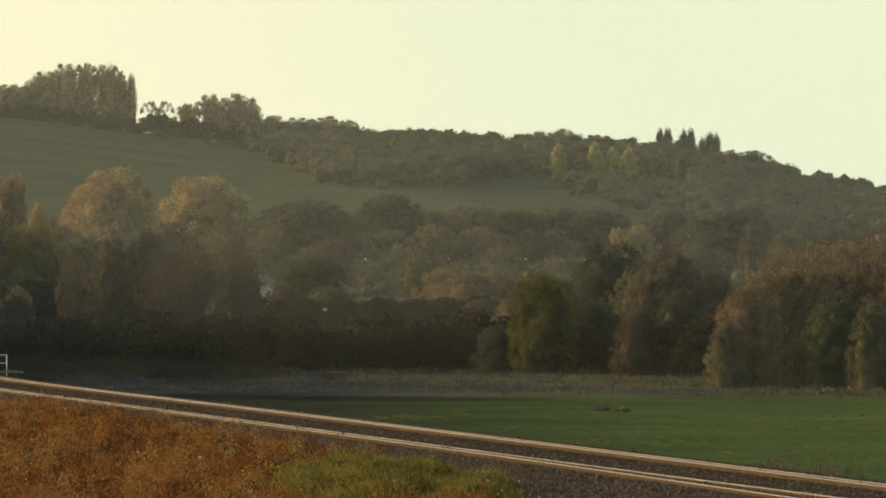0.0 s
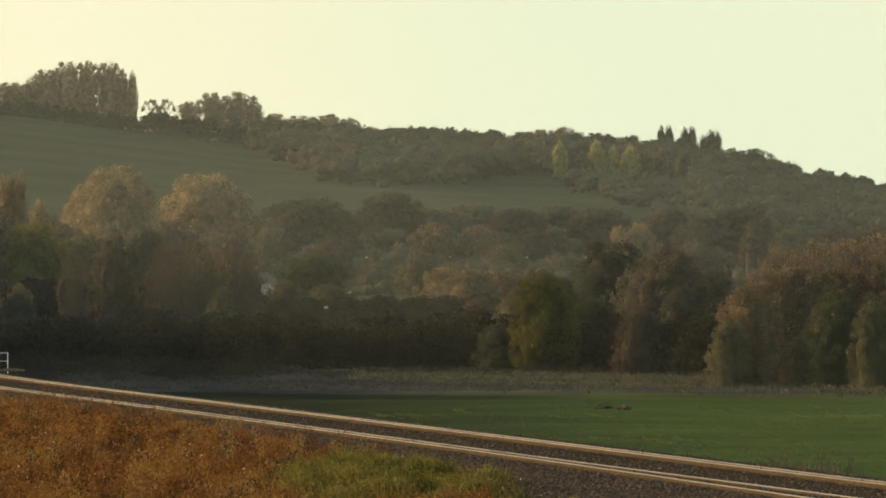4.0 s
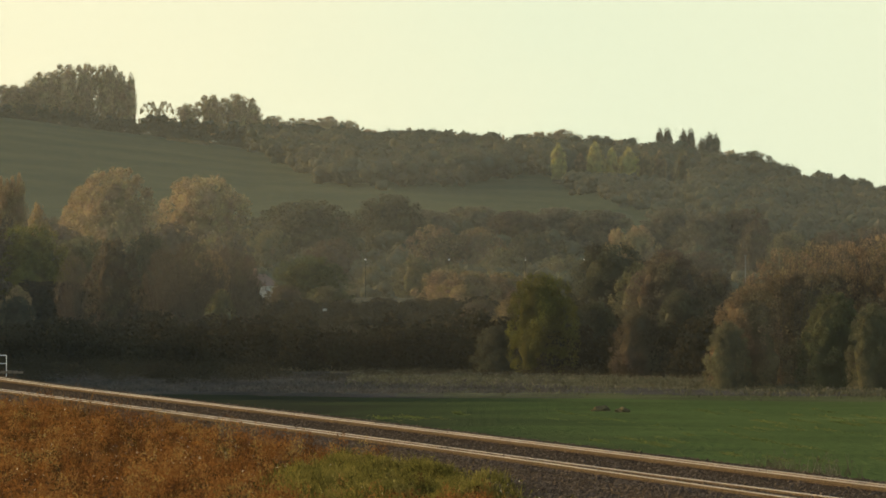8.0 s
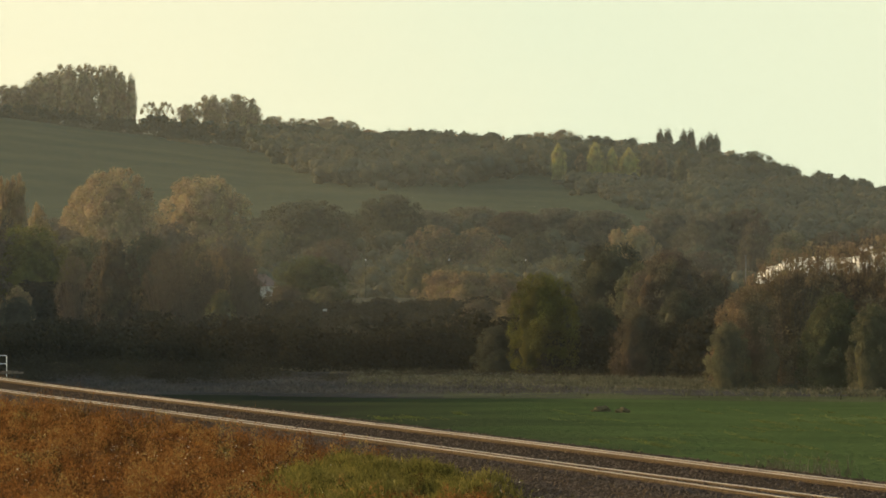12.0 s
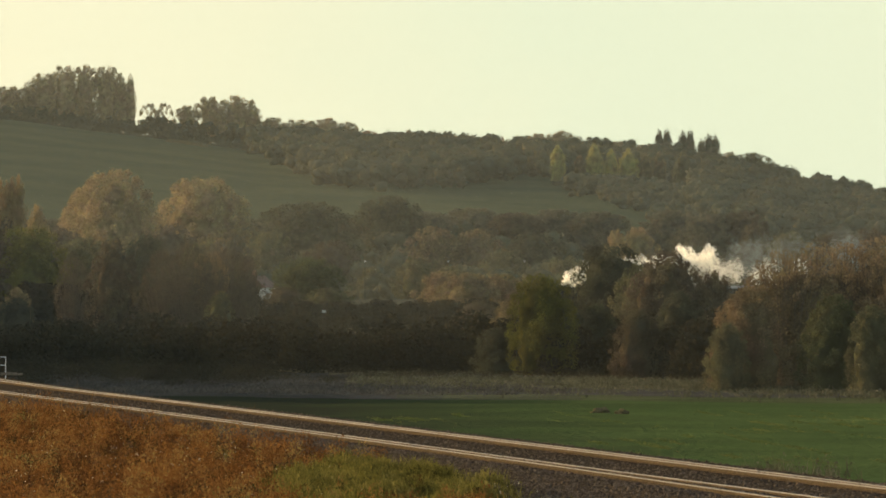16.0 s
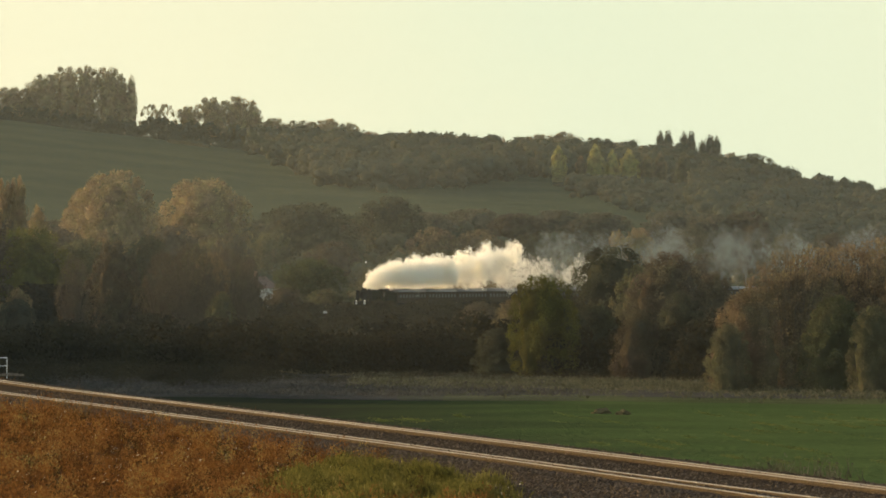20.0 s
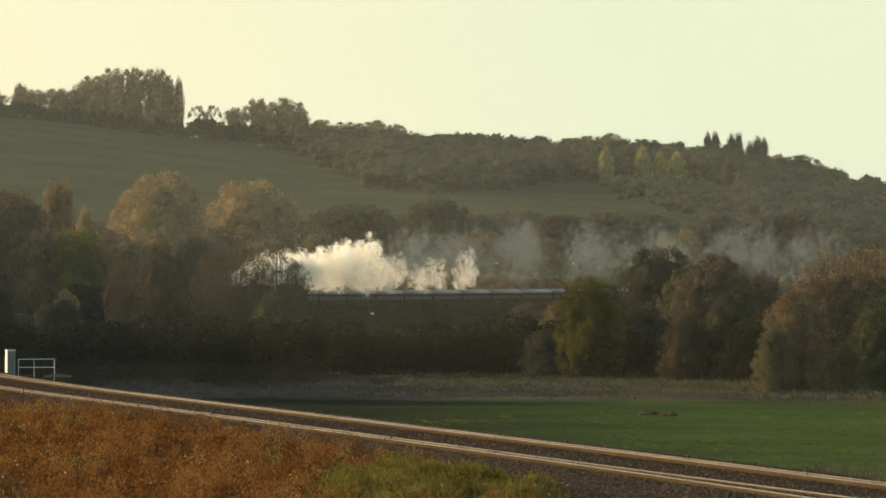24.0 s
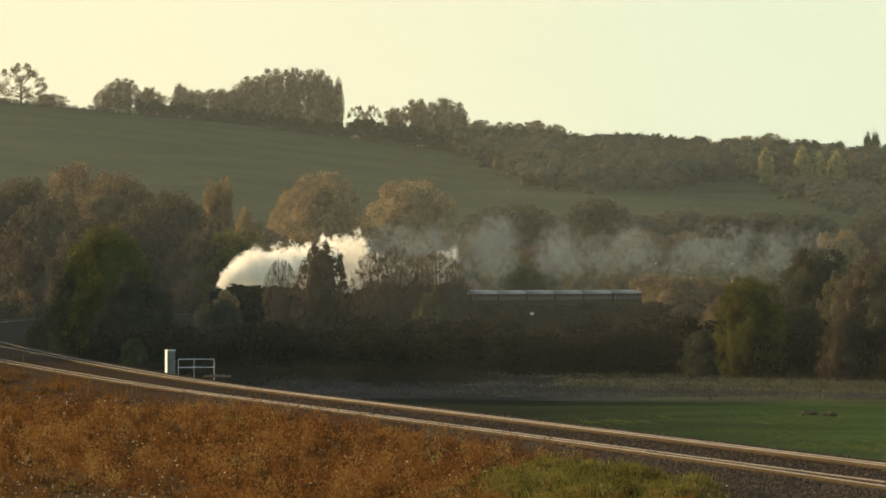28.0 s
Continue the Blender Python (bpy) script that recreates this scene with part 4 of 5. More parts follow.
def weed_plants(count, seed):
    """Bushy dead weeds: stalks that fan out, hung with curled leaves and tufts."""
    rng = np.random.default_rng(seed)
    s = 192 + 190 * rng.random(count) ** 1.5
    q = 8.6 + 19 * rng.random(count)
    p = np.array([on_line(v) for v in s])
    x, y = p[:, 0] - q * .985, p[:, 1] - q * .18
    crowd = np.sin(x * .8 + 1.7 * np.sin(y * .11)) * np.sin(y * .17 + x * .21)
    k = (rng.random(count) < .55 + .5 * crowd) & (rng.random(count) > 1.1 * green_part(x, y)) & (x < 1.2 - .02 * (y - 200)) & (side(x, y) > 8.4)
    x, y = x[k], y[k]
    n, m = len(x), 130
    tall = (.6 + .95 * rng.random(n) ** 1.8)[:, None]
    wide = (.24 + .34 * rng.random(n))[:, None]
    up = rng.random((n, m)) ** .7
    a = 6.283 * rng.random((n, m))
    r = wide * (.25 + .75 * up) * rng.random((n, m)) ** .5
    lean = rng.normal(size=(n, 2)) * .12
    c = np.stack([x[:, None] + r * np.cos(a) + lean[:, :1] * up, y[:, None] + r * np.sin(a) + lean[:, 1:] * up, ground_z(x, y)[:, None] + tall * up * (1 - .35 * (r / wide) ** 2)], -1).reshape(-1, 3)
    d, e = rng.normal(size=c.shape), rng.normal(size=c.shape)
    d[:, 2] *= 2.2                                          # leaves hang and stand rather than lie
    size = (.024 + .030 * rng.random((len(c), 1)))
    d *= size / np.linalg.norm(d, axis=1)[:, None] * 1.7
    e *= size / np.linalg.norm(e, axis=1)[:, None] * .8
    v = np.stack([c - d, c + e, c + d * .6 - e * .5], 1).reshape(-1, 3)
    return mesh("bushy_weeds", v, np.arange(len(v)).reshape(-1, 3), M_BUSHY)


tagged(new("bushy_weeds", weed_plants(4200, 71)), "bushy rust and straw coloured dead weeds on the bank", "weeds", kind="stuff")


def tussock_spots():
    """Rounded tussocks: blades that start on small humps."""
    rng = np.random.default_rng(61)
    out = []
    while len(out) < 84:
        x, y = rng.uniform(-5, 1.5), rng.uniform(200, 256)
        if rng.random() > green_part(x, y) or side(x, y) < 8.6:
            continue
        wide, n = .35 + .85 * rng.random() ** 1.4, 130
        r, a = wide * rng.random(n) ** .5, 6.283 * rng.random(n)
        px, py = x + r * np.cos(a), y + 1.6 * r * np.sin(a)
        hump = .75 * wide * (1 - (r / wide) ** 2)
        out.append(np.stack([px, py, ground_z(px, py) + hump, .2 + .3 * rng.random(n)], 1))
    return np.concatenate(out)


blades("tussock_grass", "rounded lush yellow green grass tussocks on the bank", tussock_spots(), M_LUSH, 62, .022, .5, .3)
blades("ballast_grass", "pale dry grass stalks at the edge of the ballast", bank_spots(1500, 195, 330, 8.0, 11.5, .8, 25, lambda x, y, q, r: (x > -3) & (r < .8)), M_GRASS, 26, .02, .2)
blades("field_edge_weeds", "pale dry weeds along the embankment's foot", bank_spots(2600, 215, 520, -7.5, -4.2, 1.6, 27, lambda x, y, q, r: r < .35 + .5 * np.sin(y * .11) * np.sin(y * .037)), M_WEED, 28, .03, .25)


def scatter(name, label, count, spread, tall, mat, seed, wide, lean):
    """Grass over a stretch of the plan. spread: gives x and y from random numbers."""
    rng = np.random.default_rng(seed)
    x, y = spread(rng, count)
    k = (side(x, y) < -7.5)
    x, y = x[k], y[k]
    return blades(name, label, np.stack([x, y, ground_z(x, y) - .02, tall * (.5 + .8 * rng.random(len(x)))], 1), mat, seed + 1, wide, lean)


def streaks(rng, n):
    """Short slanting rows of paler tufts."""
    rows = n // 40
    x0, y0 = rng.uniform(-6, 34, rows), rng.uniform(330, 500, rows)
    u = rng.random((rows, 40)) * rng.uniform(2, 7, (rows, 1))
    return (x0[:, None] + u * .22 + rng.normal(size=u.shape) * .12).ravel(), (y0[:, None] - u * 3 + rng.normal(size=u.shape) * .5).ravel()


scatter("crop_tufts", "pale yellow green tufts in the young crop", 4000, streaks, .08, M_TUFT, 41, .026, .6)
scatter("margin_grass", "pale dry grass along the field's far edge", 9000, lambda r, n: ((lambda x: (x, 628 - 1.45 * np.clip(x, -10, 40) + 26 * r.normal(size=n) * (.4 + .6 * r.random(n))))(r.uniform(-8, 42, n))), .5, M_DRY, 43, .05, .3)
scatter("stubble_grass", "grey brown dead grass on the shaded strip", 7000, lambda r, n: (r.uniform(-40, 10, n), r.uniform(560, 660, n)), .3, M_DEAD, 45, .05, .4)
scatter("field_corner_weeds", "tall brown weeds at the foot of the embankment", 160, lambda r, n: (r.normal(size=n) * .7 + np.where(r.random(n) < .6, 15.2, 17.5), 330 + 4 * r.normal(size=n)), 1.1, M_DRY, 47, .03, .3)


# ---- lineside things
def location_cabinet(x, y, z, rz):
    c = tagged(thing("equipment_cabinet", (x, y, z), rz), "tall pale grey steel lineside equipment cabinet", "cabinet")
    part("body", box(B(), -.29, .29, -.28, .28, .08, 1.72, .02), M_CABINET, c)
    part("plinth", box(B(), -.4, .4, -.35, .35, -.3, .08, .02), M_SLEEPER, c, "concrete plinth")
    part("cap", box(B(), -.32, .32, -.31, .31, 1.72, 1.79, .02), M_CABINET, c, "overhanging steel cap")
    # darker grey than the body: the front's shade is put into the door's colour
    door = part("door", box(B(), -.275, .275, -.305, -.282, .1, 1.70, .008), M_DOOR, c, "steel door in a grey darkened for the shaded front")
    part("handle", rod(B(), (.2, -.32, .85), (.2, -.32, 1.02), .015), M_STEEL, door, "small steel handle")
    return c


def safety_rail(x, y, z, rz):
    r = tagged(thing("safety_railing", (x, y, z), rz), "galvanised tubular safety railing beside the cabinet", "railing")
    for px, py in ((0, 0), (1.1, .9), (2.5, .9), (2.5, -.2)):
        part("post", rod(B(), (px, py, -.5), (px, py, 1.12), .018), M_GALV, r)
    for h in (.55, 1.12):
        for p0, p1 in (((0, 0), (1.1, .9)), ((1.1, .9), (2.5, .9)), ((2.5, .9), (2.5, -.2))):
            part("bar", rod(B(), (*p0, h), (*p1, h), .024), M_GALV, r)
    return r


location_cabinet(-33.5, 505, -.55, 20)
safety_rail(-32.9, 504.6, -.55, 4)


def culvert_head(x, y, z, rz):
    c = tagged(thing("cable_trough_cover", (x, y, z), rz), "low curved pale concrete cover beside the track", "trough cover")
    for i in range(5):
        part("segment", box(B(), i * .36, i * .36 + .34, -.2, .2, 0, .10 + .10 * math.sin(math.pi * (i + .5) / 5), .02), M_SLEEPER, c)
    return c


culvert_head(-29.0, 470, -.2, 4)


def mound(x, y, w, h, seed):
    rng = np.random.default_rng(seed)
    bm = B()
    bmesh.ops.create_icosphere(bm, subdivisions=3, radius=1)
    for v in bm.verts:
        k = 1 + .55 * noise.noise(v.co * 2.6 + Vector((seed, 0, 0))) + .25 * noise.noise(v.co * 7)
        v.co = Vector((v.co.x * w * k, v.co.y * w * .7 * k, max(-.3, v.co.z) * h * k))
    m = tagged(thing("earth_mound", (x, y, float(ground_z(x, y)))), "small heap of earth and straw on the crop field", "heap", "heaps on the field")
    part("mound_body", bm, M_STRAW, m)
    return m


mound(10.6, 487, .62, .36, 1), mound(12.0, 484, .5, .3, 2)


def mast(x, y, high):
    m = tagged(thing("utility_pole", (x, y, float(ground_z(x, y)))), "pale slender pole standing among the trees", "pole")
    part("pole", rod(B(), (0, 0, -.3), (0, 0, high), .13, .09, 10), M_DOOR, m)
    part("cap", box(B(), -.25, .25, -.15, .15, high, high + .2, .04), M_DOOR, m)
    return m


mast(65.2, 1560, 12.6)


def road_sign(x, y, z, w, h, label):
    s = tagged(thing("sign_board", (x, y, z)), label, "sign")
    part("board", box(B(), -w / 2, w / 2, -.03, .03, .8, .8 + h, .01), M_RENDER, s)
    for px in (-w * .35, w * .35):
        part("post", rod(B(), (px, .06, -.6), (px, .06, .8 + h), .035), M_RAIL, s)
    return s


# ---- the valley road, on a low bank, with its lamps
ROAD_Z, ROAD_SLOPE = .25, .12


def valley_road():
    v, f = [], []
    xs = np.arange(-330, 46, 6.0)
    for x in xs:
        y = 1640 + ROAD_SLOPE * x
        v += [(x, y - 12, -3.2), (x, y - 4.2, ROAD_Z - .12), (x, y - 3.6, ROAD_Z), (x, y + 3.6, ROAD_Z), (x, y + 4.2, ROAD_Z - .12), (x, y + 12, -3.2)]
    for i in range(len(xs) - 1):
        f += [(i * 6 + j, i * 6 + j + 1, i * 6 + j + 7, i * 6 + j + 6) for j in range(5)]
    me = mesh("road", v, f, [M_ROAD, M_EARTH])
    me.polygons.foreach_set("material_index", [0 if k % 5 == 2 else 1 for k in range(len(f))])
    return tagged(new("road", me), "grey asphalt road on a grassy bank", "road", kind="structure")


valley_road()


def street_lamp(x, rz):
    y = 1640 + ROAD_SLOPE * x + 4.6
    s = tagged(thing("street_lamp", (x, y, ROAD_Z - .15), rz), "tall galvanised street lamp beside the valley road", "street lamp", "lamps along the road")
    part("column", rod(B(), (0, 0, 0), (0, 0, 8.6), .06, .04, 10), M_GREEN_PAINT, s)
    part("arm", rod(B(), (0, 0, 8.6), (0, -1.4, 8.95), .05, .04, 8), M_GALV, s)
    head = part("head", box(B(), -.3, .3, -2.2, -1.4, 8.86, 9.06, .06), M_DOOR, s)
    part("lens", box(B(), -.22, .22, -2.1, -1.5, 8.80, 8.86, .01), M_LAMP, head, "glowing lens")
    return s


for lamp_x in (-17.5, 1.4, 18.8, 32.2):
    street_lamp(lamp_x, 0)


def cottage(x, y, w, d, h, rz, label):
    z = float(ground_z(x, y))
    c = tagged(thing("house", (x, y, z), rz), label, "house")
    wall = part("wall", box(B(), -w / 2, w / 2, -d / 2, d / 2, -1, h, .03), M_RENDER, c)
    bm = B()
    vs = [bm.verts.new(p) for p in ((-w / 2 - .3, -d / 2 - .4, h - .1), (w / 2 + .3, -d / 2 - .4, h - .1), (w / 2 + .3, d / 2 + .4, h - .1), (-w / 2 - .3, d / 2 + .4, h - .1), (-w / 2 - .3, 0, h + d * .42), (w / 2 + .3, 0, h + d * .42))]
    for q in ((0, 1, 5, 4), (2, 3, 4, 5), (0, 4, 3), (1, 2, 5), (3, 2, 1, 0)):
        bm.faces.new([vs[i] for i in q])
    roof = part("roof", bm, M_TILE, c)
    part("chimney", box(B(), -w * .35, -w * .35 + .6, -.3, .3, h, h + d * .42 + 1.2, .02), M_BRICK, roof)
    for i in (-1, 1):
        for up in (.9, 3.4):
            if up + 1.2 < h:
                win = part("window", box(B(), i * w * .27 - .55, i * w * .27 + .55, -d / 2 - .02, -d / 2 + .05, up, up + 1.2, .01), M_GLASS, wall)
                part("sill", box(B(), i * w * .27 - .65, i * w * .27 + .65, -d / 2 - .12, -d / 2 + .02, up - .1, up, .01), M_WHITE, win)
    return c


cottage(-39.6, 1560, 7, 6, 6.2, 70, "white rendered house half hidden by trees")
cottage(188.5, 3080, 12, 8, 5.2, -8, "white house beside the wood on the ridge")
def stone_wall(x0, y0, x1, y1, label):
    w = tagged(thing("field_wall"), label, "wall")
    n = 9
    for k in range(n):
        u, v = (k + .02) / n, (k + .98) / n
        xa, ya, xb, yb = x0 + (x1 - x0) * u, y0 + (y1 - y0) * u, x0 + (x1 - x0) * v, y0 + (y1 - y0) * v
        m = part("length_of_wall", box(B(), 0, math.hypot(xb - xa, yb - ya), -.3, .3, -1, 1.25 + .15 * math.sin(k * 2.1), .05), M_STRAW, w)
        m.matrix_basis = pose(xa, ya, float(ground_z(xa, ya)) + .3, 0, 0, math.degrees(math.atan2(yb - ya, xb - xa)))
    return w


stone_wall(-117, 3070, -99, 3060, "low pale field wall on the hill pasture")
stone_wall(42, 2775, 72, 2768, "low pale field wall below the poplars")
road_sign(-16.3, 1000, .1, .55, .32, "small pale lineside sign board on two posts")


# ---- the train
ARC_AT = float(np.interp(1350, PATH[:, 1], ARC))


def chimney_at(t):
    """Where the chimney is on the line at t seconds."""
    u = t - 20.25
    return ARC_AT - 33 * u + .08 * u * u


def on_track(s, up=0.0, left=0.0):
    p, ahead = on_line(s), on_line(s - 4)
    h = ahead - p
    rz = math.degrees(math.atan2(h[1], h[0]))
    return p[0], p[1], p[2] + up, rz


def wheel(parent, x, y, r, name="wheel"):
    w = part(name, rod(B(), (x, y - .07, r), (x, y + .07, r), r, n=24), M_BLACK, parent)
    part("hub", rod(B(), (x, y - .1, r), (x, y + .1, r), r * .22, n=12), M_STEEL, w)
    return w


def locomotive():
    """Runs towards +x; the chimney stands over the origin."""
    e = tagged(thing("steam_locomotive"), "black and dark green steam locomotive under full steam", "locomotive")
    b = rod(B(), (-1.1, 0, 2.75), (1.05, 0, 2.75), .92, n=32)
    smokebox = part("smokebox", b, M_BLACK, e, soft=False)
    part("smokebox_door", rod(B(), (1.05, 0, 2.75), (1.2, 0, 2.75), .78, .55, 28), M_BLACK, smokebox)
    part("boiler", rod(B(), (-6.4, 0, 2.72), (-1.1, 0, 2.75), .98, .9, 32), M_GREEN_PAINT, e)
    part("firebox", box(B(), -8.3, -6.3, -.95, .95, 1.2, 3.62, .3), M_GREEN_PAINT, e)
    part("chimney", rod(rod(B(), (0, 0, 3.5), (0, 0, 3.95), .32, .36, 20), (0, 0, 3.86), (0, 0, 3.97), .42, .42, 20), M_BLACK, e)
    part("dome", rod(B(), (-3.6, 0, 3.55), (-3.6, 0, 3.95), .42, .26, 20), M_GREEN_PAINT, e)
    part("safety_valve", rod(B(), (-6.9, 0, 3.6), (-6.9, 0, 3.9), .12, .1, 12), M_STEEL, e, "bright brass safety valve")
    cab = part("cab", box(B(), -10.2, -8.3, -1.3, 1.3, 1.2, 3.2, .05), M_GREEN_PAINT, e)
    part("cab_roof", box(B(), -10.6, -8.2, -1.38, 1.38, 3.2, 3.75, .25), M_BLACK, cab)
    for y in (-1.31, 1.31):
        part("cab_window", box(B(), -9.6, -8.8, y - .012, y + .012, 2.3, 3.0, .01), M_GLASS, cab)
        part("running_plate", box(B(), -8.3, 2.6, y - (.45 if y > 0 else -.0), y + (.0 if y > 0 else .45), 1.42, 1.52, .01), M_BLACK, e)
        part("smoke_deflector", box(B(), -.9, 1.5, y * .95 - .02, y * .95 + .02, 1.6, 3.5, .01), M_BLACK, e, "upright black smoke deflector plate")
        part("cylinder", rod(B(), (.3, y * .92, .95), (1.5, y * .92, .95), .42, n=20), M_BLACK, e)
        rod_part = part("coupling_rod", box(B(), -6.6, -2.2, y * .86 - .04, y * .86 + .04, .72, .86, .02), M_STEEL, e, "bright steel coupling rod")
        part("connecting_rod", box(B(), -4.4, .4, y * .92 - .03, y * .92 + .03, .84, .98, .02), M_STEEL, rod_part)
        for x in (-2.2, -4.4, -6.6):
            wheel(e, x, y * .62, .94, "driving_wheel")
        for x in (-.7, 1.4):
            wheel(e, x, y * .62, .47, "bogie_wheel")
    beam = part("buffer_beam", box(B(), 2.5, 2.65, -1.25, 1.25, .8, 1.35, .02), M_BLACK, e, "grimy dark buffer beam")
    for y in (-.86, .86):
        part("buffer", rod(rod(B(), (2.65, y, 1.06), (3.05, y, 1.06), .1, n=14), (3.03, y, 1.06), (3.1, y, 1.06), .23, n=18), M_STEEL, beam)
        part("headlamp", rod(B(), (2.66, y * .95, 1.55), (2.8, y * .95, 1.55), .1, n=14), M_LAMP, beam, "lit white headlamp")
    part("frames", box(B(), -10.2, 2.5, -.55, .55, .7, 1.42, .02), M_BLACK, e)
    return e


def tender():
    t = tagged(thing("tender"), "dark green coal tender behind the locomotive", "tender")
    part("tank", box(B(), -3.6, 3.4, -1.28, 1.28, 1.25, 3.1, .08), M_GREEN_PAINT, t)
    bm = B()
    bmesh.ops.create_grid(bm, x_segments=14, y_segments=7, size=1)
    for v in bm.verts:
        v.co = Vector((v.co.x * 2.6 + .4, v.co.y * 1.1, 3.12 + .5 * (1 - v.co.y ** 2) * (1 - .5 * v.co.x ** 2) + .12 * noise.noise(v.co * 6)))
    part("coal", bm, M_BLACK, t, "heaped black coal")
    part("underframe", box(B(), -3.8, 3.6, -1.15, 1.15, .85, 1.25, .02), M_BLACK, t)
    for x in (-2.4, 0, 2.4):
        for y in (-.75, .75):
            wheel(t, x, y, .62)
    return t


ROOF_SECTION = [(1.42 * math.cos(a), 3.15 + .66 * math.sin(a)) for a in np.linspace(0, math.pi, 13)]


def coach_roof():
    v, f = [], []
    xs = (-9.85, -9.7, 9.7, 9.85)
    for x, k in zip(xs, (.9, 1, 1, .9)):
        v += [(x, a * k, 3.15 + (b - 3.15) * k) for a, b in ROOF_SECTION]
    n = len(ROOF_SECTION)
    for i in range(3):
        f += [(i * n + j, i * n + j + 1, (i + 1) * n + j + 1, (i + 1) * n + j) for j in range(n - 1)]
    f += [tuple(range(n)), tuple(range(3 * n, 4 * n))]
    return mesh("roof", v, f, M_ROOF, True)


def coach():
    c = tagged(thing("railway_coach"), "dark brown passenger coach with a shiny grey roof", "coach", "coaches of the train")
    body = part("body", box(B(), -9.85, 9.85, -1.37, 1.37, 1.05, 3.16, .06), M_BROWN, c)
    part("roof", coach_roof(), None, c, "curved grey roof shining in the low sun")
    for y in (-1.375, 1.375):
        part("cream_panel", box(B(), -9.7, 9.7, y - .008, y + .008, 1.95, 2.78, .002), M_CREAM, body, "cream upper panel")
        for i in range(9):
            x = -8.4 + i * 2.1
            part("window", box(B(), x - .6, x + .6, y * 1.006 - .012, y * 1.006 + .012, 2.05, 2.68, .01), M_GLASS, body)
        for x in (-9.3, 9.3):
            part("door", box(B(), x - .33, x + .33, y * 1.004 - .012, y * 1.004 + .012, 1.15, 2.8, .01), M_BROWN, body)
    for x in (-10.0, 10.0):
        part("gangway", box(B(), x - .16, x + .16, -.55, .55, 1.15, 3.25, .04), M_RUBBER, c, "black corridor connection")
    for x in (-7.0, 7.0):
        bogie = part("bogie", box(B(), x - 1.6, x + 1.6, -1.05, 1.05, .5, .95, .05), M_BLACK, c)
        for dx in (-1.25, 1.25):
            part("wheelset", rod(B(), (x + dx, -.8, .46), (x + dx, .8, .46), .46, n=20), M_BLACK, bogie)
    part("battery_box", box(B(), -2.2, 2.2, -1.1, 1.1, .45, 1.05, .05), M_BLACK, c)
    return c


LOCO = locomotive()
TENDER = tender()
COACHES = [coach()]
for _ in range(13):
    COACHES.append(copy_thing(COACHES[0], pose(0, 0, 0)))
BACK = [0.0, 14.4] + [29.0 + 20.35 * k for k in range(14)]      # each vehicle's middle (chimney for the engine) behind the chimney


# ---- steam: rigid billows that trail along the line
def billow(seed, flakes, shell, size=.045, lobes=36, mat=None):
    """A cauliflower billow of about one metre's radius: round lobes with smaller ones budding from them, all of small flakes.
    shell: where the flakes lie in a lobe (its inner edge and depth, in radii) and how far they turn at random."""
    rng = np.random.default_rng(seed)
    d = rng.normal(size=(lobes, 3))
    d /= np.linalg.norm(d, axis=1)[:, None]
    mid = d * (.30 + .42 * rng.random((lobes, 1)))
    rad = .15 + .22 * rng.random(lobes)
    bud = rng.integers(0, lobes, lobes * 3)
    e = rng.normal(size=(lobes * 3, 3))
    e /= np.linalg.norm(e, axis=1)[:, None]
    mid = np.concatenate([mid, mid[bud] + e * rad[bud][:, None] * .92])
    rad = np.concatenate([rad, rad[bud] * (.28 + .3 * rng.random(lobes * 3))])
    k = rng.integers(0, len(rad), flakes)
    e = rng.normal(size=(flakes, 3))
    e /= np.linalg.norm(e, axis=1)[:, None]
    c = mid[k] + e * rad[k][:, None] * (shell[0] + shell[1] * rng.random((flakes, 1)))
    tilt = e + shell[2] * rng.normal(size=(flakes, 3))
    u = np.cross(tilt, rng.normal(size=(flakes, 3)))
    u /= np.linalg.norm(u, axis=1)[:, None]
    w = np.cross(tilt, u)
    w /= np.linalg.norm(w, axis=1)[:, None]
    s = size * (.5 + rng.random((flakes, 1)))
    tri = np.stack([c - u * s, c + u * s * .6 + w * s * .8, c + u * s * .6 - w * s * .8], 1).reshape(-1, 3)
    return mesh("billow", tri, np.arange(flakes * 3).reshape(-1, 3), mat or M_STEAM, True)


DENSE = [billow(k, 9500, (.82, .26, .5), .022) for k in range(5)]
MIDDLE = [billow(10 + k, 9000, (.4, 1.0, 1.2), .020) for k in range(4)]
LOOSE = [billow(20 + k, 16000, (.4, 1.0, 1.2), .0095, mat=M_VEIL) for k in range(4)]
THIN = [billow(40 + k, 13000, (.4, 1.0, 1.2), .0062, mat=M_SMOKE) for k in range(4)]
STEAM = []
puff_rng = random.Random(5)


def add_puffs(meshes, count, near, far, bias, label):
    for k in range(count):
        u = ((k + puff_rng.random()) / count) ** bias
        back = near + (far - near) * u
        STEAM.append((puff_rng.choice(meshes), back, label))


add_puffs(DENSE, 36, .2, 60, 1.12, "dense white billow of steam from the chimney")
add_puffs(MIDDLE, 28, 18, 98, 1.1, "dense white billow of steam from the chimney")
add_puffs(LOOSE, 22, 62, 175, 1.35, "loosening pale cloud of steam over the coaches")
add_puffs(THIN, 38, 115, 420, 1.0, "thin grey veil of drifting steam behind the train")


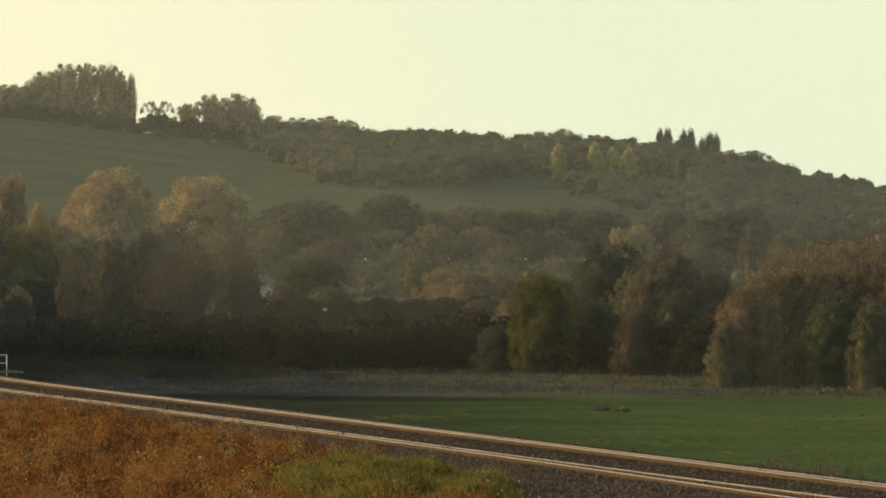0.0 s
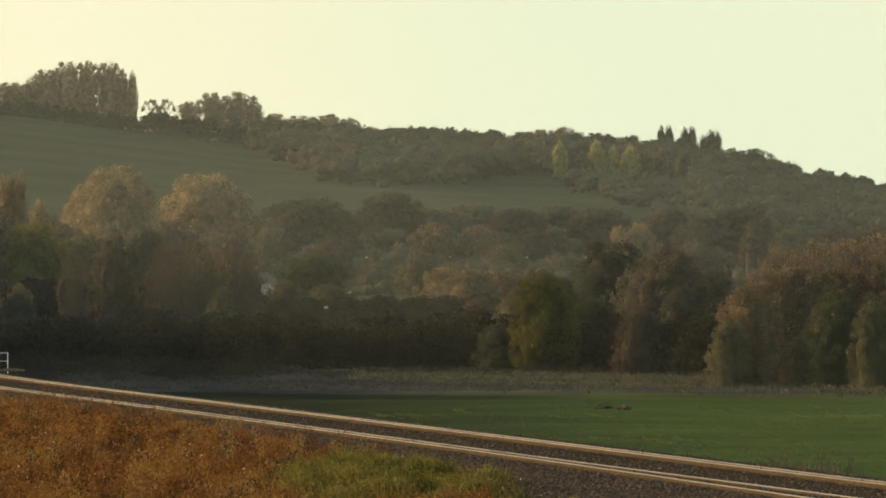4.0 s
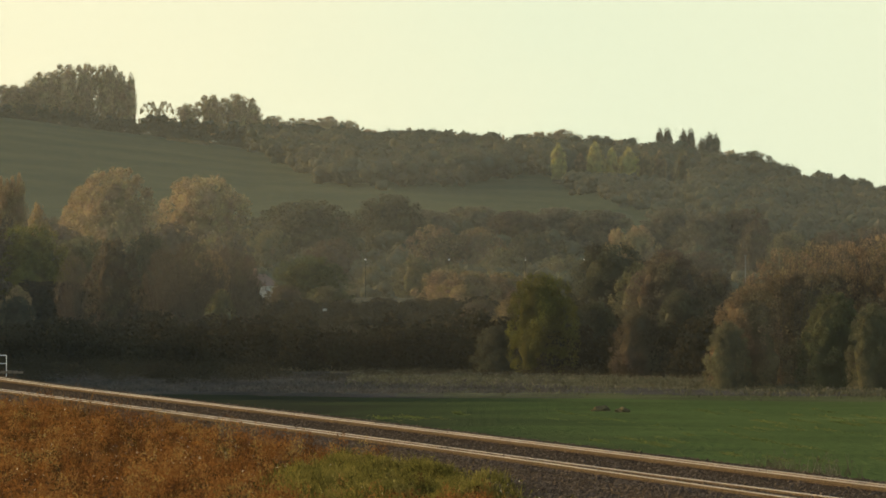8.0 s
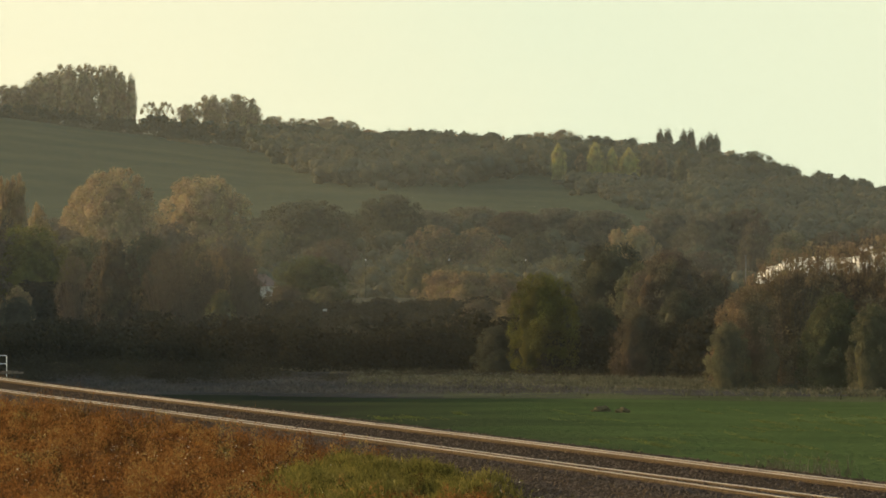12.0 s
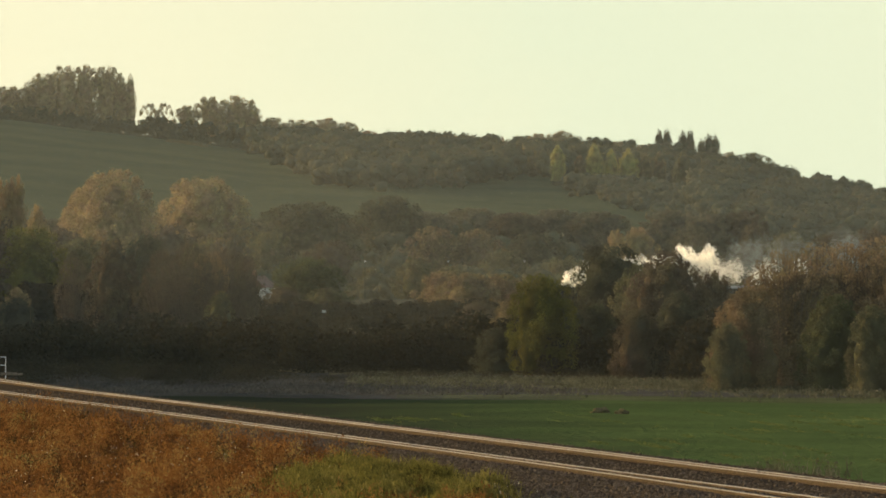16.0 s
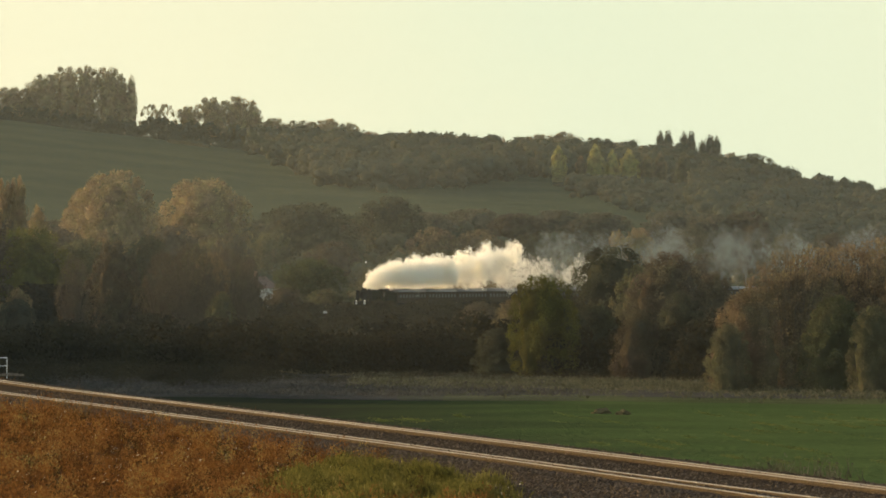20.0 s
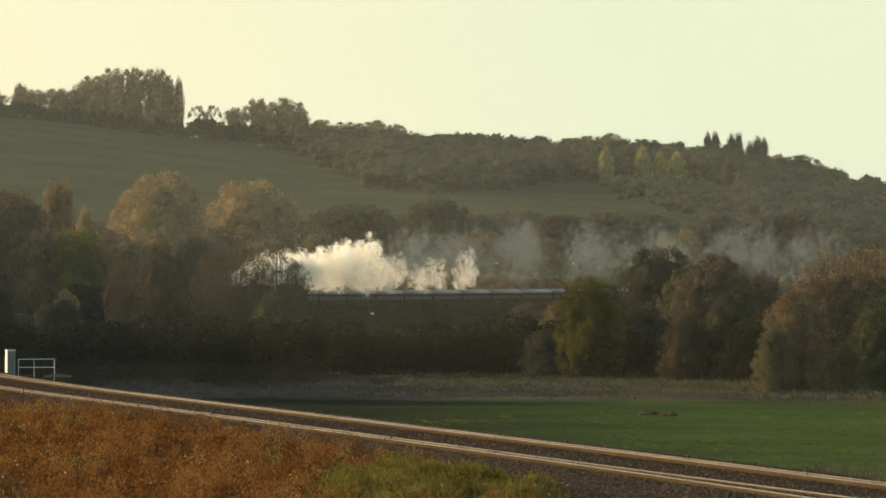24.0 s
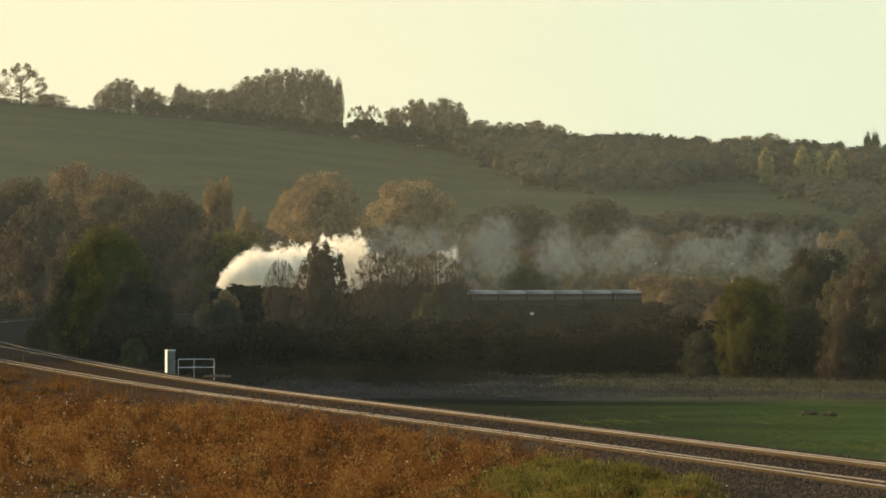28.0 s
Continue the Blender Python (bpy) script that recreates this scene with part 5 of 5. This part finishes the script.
def puff_shape(back, label):
    """Radius, height over the rails and sideways drift of a billow so far behind the chimney."""
    grow = min(1, back / 95)
    r = 2.7 * min(1, (back + .5) / 20) ** .5 + 1.0 * max(0, min(1, (back - 26) / 85))
    if label.startswith("loos"):
        r = 2.3 + 1.2 * puff_rng.random()
    if label.startswith("thin"):
        r = 4.2 + 2.4 * puff_rng.random()
    r *= .85 + .3 * puff_rng.random()
    rise = 3.8 + r * .78 + (2.0 * grow ** .6) * puff_rng.random() + (back > 110) * (back - 110) * .006 * puff_rng.random()
    return r, rise, puff_rng.uniform(-.6, .6) * r * grow


PUFFS = []
for me, back, label in STEAM:
    r, rise, drift = puff_shape(back, label)
    rise += 1.2 if label.startswith("thin") else -.6 if label.startswith("loos") else 0
    if 50 < back < 112 and not label.startswith("loos"):       # tall heads that climb before they thin out
        rise += .9 * puff_rng.random() ** 1.5 + 1.2 * max(0, min(1, (back - 72) / 35))
    ob = tagged(thing("steam_puff"), label, "steam", "steam of the train")
    part("billow", me, None, ob)
    ob.scale = (r * 1.35, r, r)
    PUFFS.append((ob, back, rise, drift, puff_rng.uniform(-12, -4), puff_rng.uniform(0, 360)))


# ---- a car on the valley road
def car():
    c = tagged(thing("car"), "small white car driving on the valley road", "car")
    body = part("body", box(B(), -1.75, 1.75, -.82, .82, .28, .90, .14), M_WHITE, c)
    part("cabin", box(B(), -1.35, .8, -.72, .72, .88, 1.46, .22), M_GLASS, body, "dark glazed cabin")
    part("roof", box(B(), -1.05, .45, -.66, .66, 1.43, 1.5, .03), M_WHITE, body)
    for x in (-1.12, 1.12):
        for y in (-.79, .79):
            w = part("wheel", rod(B(), (x, y - .1, .31), (x, y + .1, .31), .31, n=18), M_RUBBER, c)
            part("rim", rod(B(), (x, y - .11, .31), (x, y + .11, .31), .19, n=12), M_GALV, w)
    return c


CAR = car()


def bird():
    """Flies towards +x."""
    b = tagged(thing("bird"), "small dark bird flying across the sky", "bird")
    bm = B()
    bmesh.ops.create_uvsphere(bm, u_segments=12, v_segments=8, radius=1)
    bmesh.ops.scale(bm, verts=bm.verts, vec=(.10, .035, .035))
    part("body", bm, M_RUBBER, b, soft=True)
    bm = B()
    bmesh.ops.create_uvsphere(bm, u_segments=10, v_segments=6, radius=.026)
    bmesh.ops.translate(bm, verts=bm.verts, vec=(.10, 0, .012))
    part("head", bm, M_RUBBER, b, soft=True)
    for k in (-1, 1):
        bm = B()
        root, mid, tip = [(.05, .02 * k, .01), (-.03, .02 * k, .01)], [(.05, .10 * k, .04), (-.03, .10 * k, .04)], [(-.03, .19 * k, .02), (-.05, .18 * k, .02)]
        rows = [[bm.verts.new((x, y, z + h)) for h in (0, .006) for x, y, z in r] for r in (root, mid, tip)]
        for p, q in zip(rows, rows[1:]):
            for i, j in ((0, 1), (1, 3), (3, 2), (2, 0)):
                bm.faces.new((p[i], p[j], q[j], q[i]))
        part("wing", bm, M_RUBBER, b)
    part("tail", box(B(), -.17, -.08, -.025, .025, 0, .008, .003), M_RUBBER, b)
    return b


BIRD = bird()
BIRD.scale = (.85, .85, .85)
BIRD_WAY = ((0, 60, 25), (13.5, 40, 19), (14.2, 15.5, 14.5), (14.5, 11.75, 15.8), (14.7, 11.75, 16.6), (14.9, 10.4, 16.8), (15.1, 8.5, 16.4), (15.3, 6.6, 15.6), (15.45, 5.6, 15.75), (15.6, 5.5, 17.1),
            (15.9, 4.5, 20.5), (17, 0, 32), (28, -60, 60))          # seconds, x, z


def motions():
    times = [k * .5 for k in range(57)]
    for ob, back in zip([LOCO, TENDER] + COACHES, BACK):
        rows = []
        for t in times:
            x, y, z, rz = on_track(chimney_at(t) + back)
            rows.append((t, pose(x, y, z, 0, 0, rz)))
        walk(ob, rows)
    for ob, back, rise, drift, roll, turn in PUFFS:
        rows = []
        for t in times[::3] + [28.0]:
            x, y, z, rz = on_track(chimney_at(t) + back)
            a = radians(rz)
            wob = .25 * math.sin(t * 1.3 + turn)
            rows.append((t, pose(x - math.sin(a) * drift, y + math.cos(a) * drift, z + rise + wob, 0, roll * (t - 14), rz) @ pose(0, 0, 0, turn, 0, 0)))
        walk(ob, rows)
    rows = []
    for t in (0, 1, 2, 2.5, 3, 3.5, 4, 5, 28):
        x = CAR_X + CAR_V * (t - 3)
        rows.append((t, pose(x, CAR_Y + ROAD_SLOPE * x, ROAD_Z, 0, 0, 180 if CAR_V < 0 else 0)))
    walk(CAR, rows)
    rows = []
    for i, (t, x, z) in enumerate(BIRD_WAY):
        nx = BIRD_WAY[min(i + 1, len(BIRD_WAY) - 1)][1] - BIRD_WAY[max(i - 1, 0)][1]
        rows.append((t, pose(x, 300, z, 0, 0, 180 if nx < 0 else 170)))
    walk(BIRD, rows)


CAR_X, CAR_Y, CAR_V = -12.0, 1640, -10.9
motions()
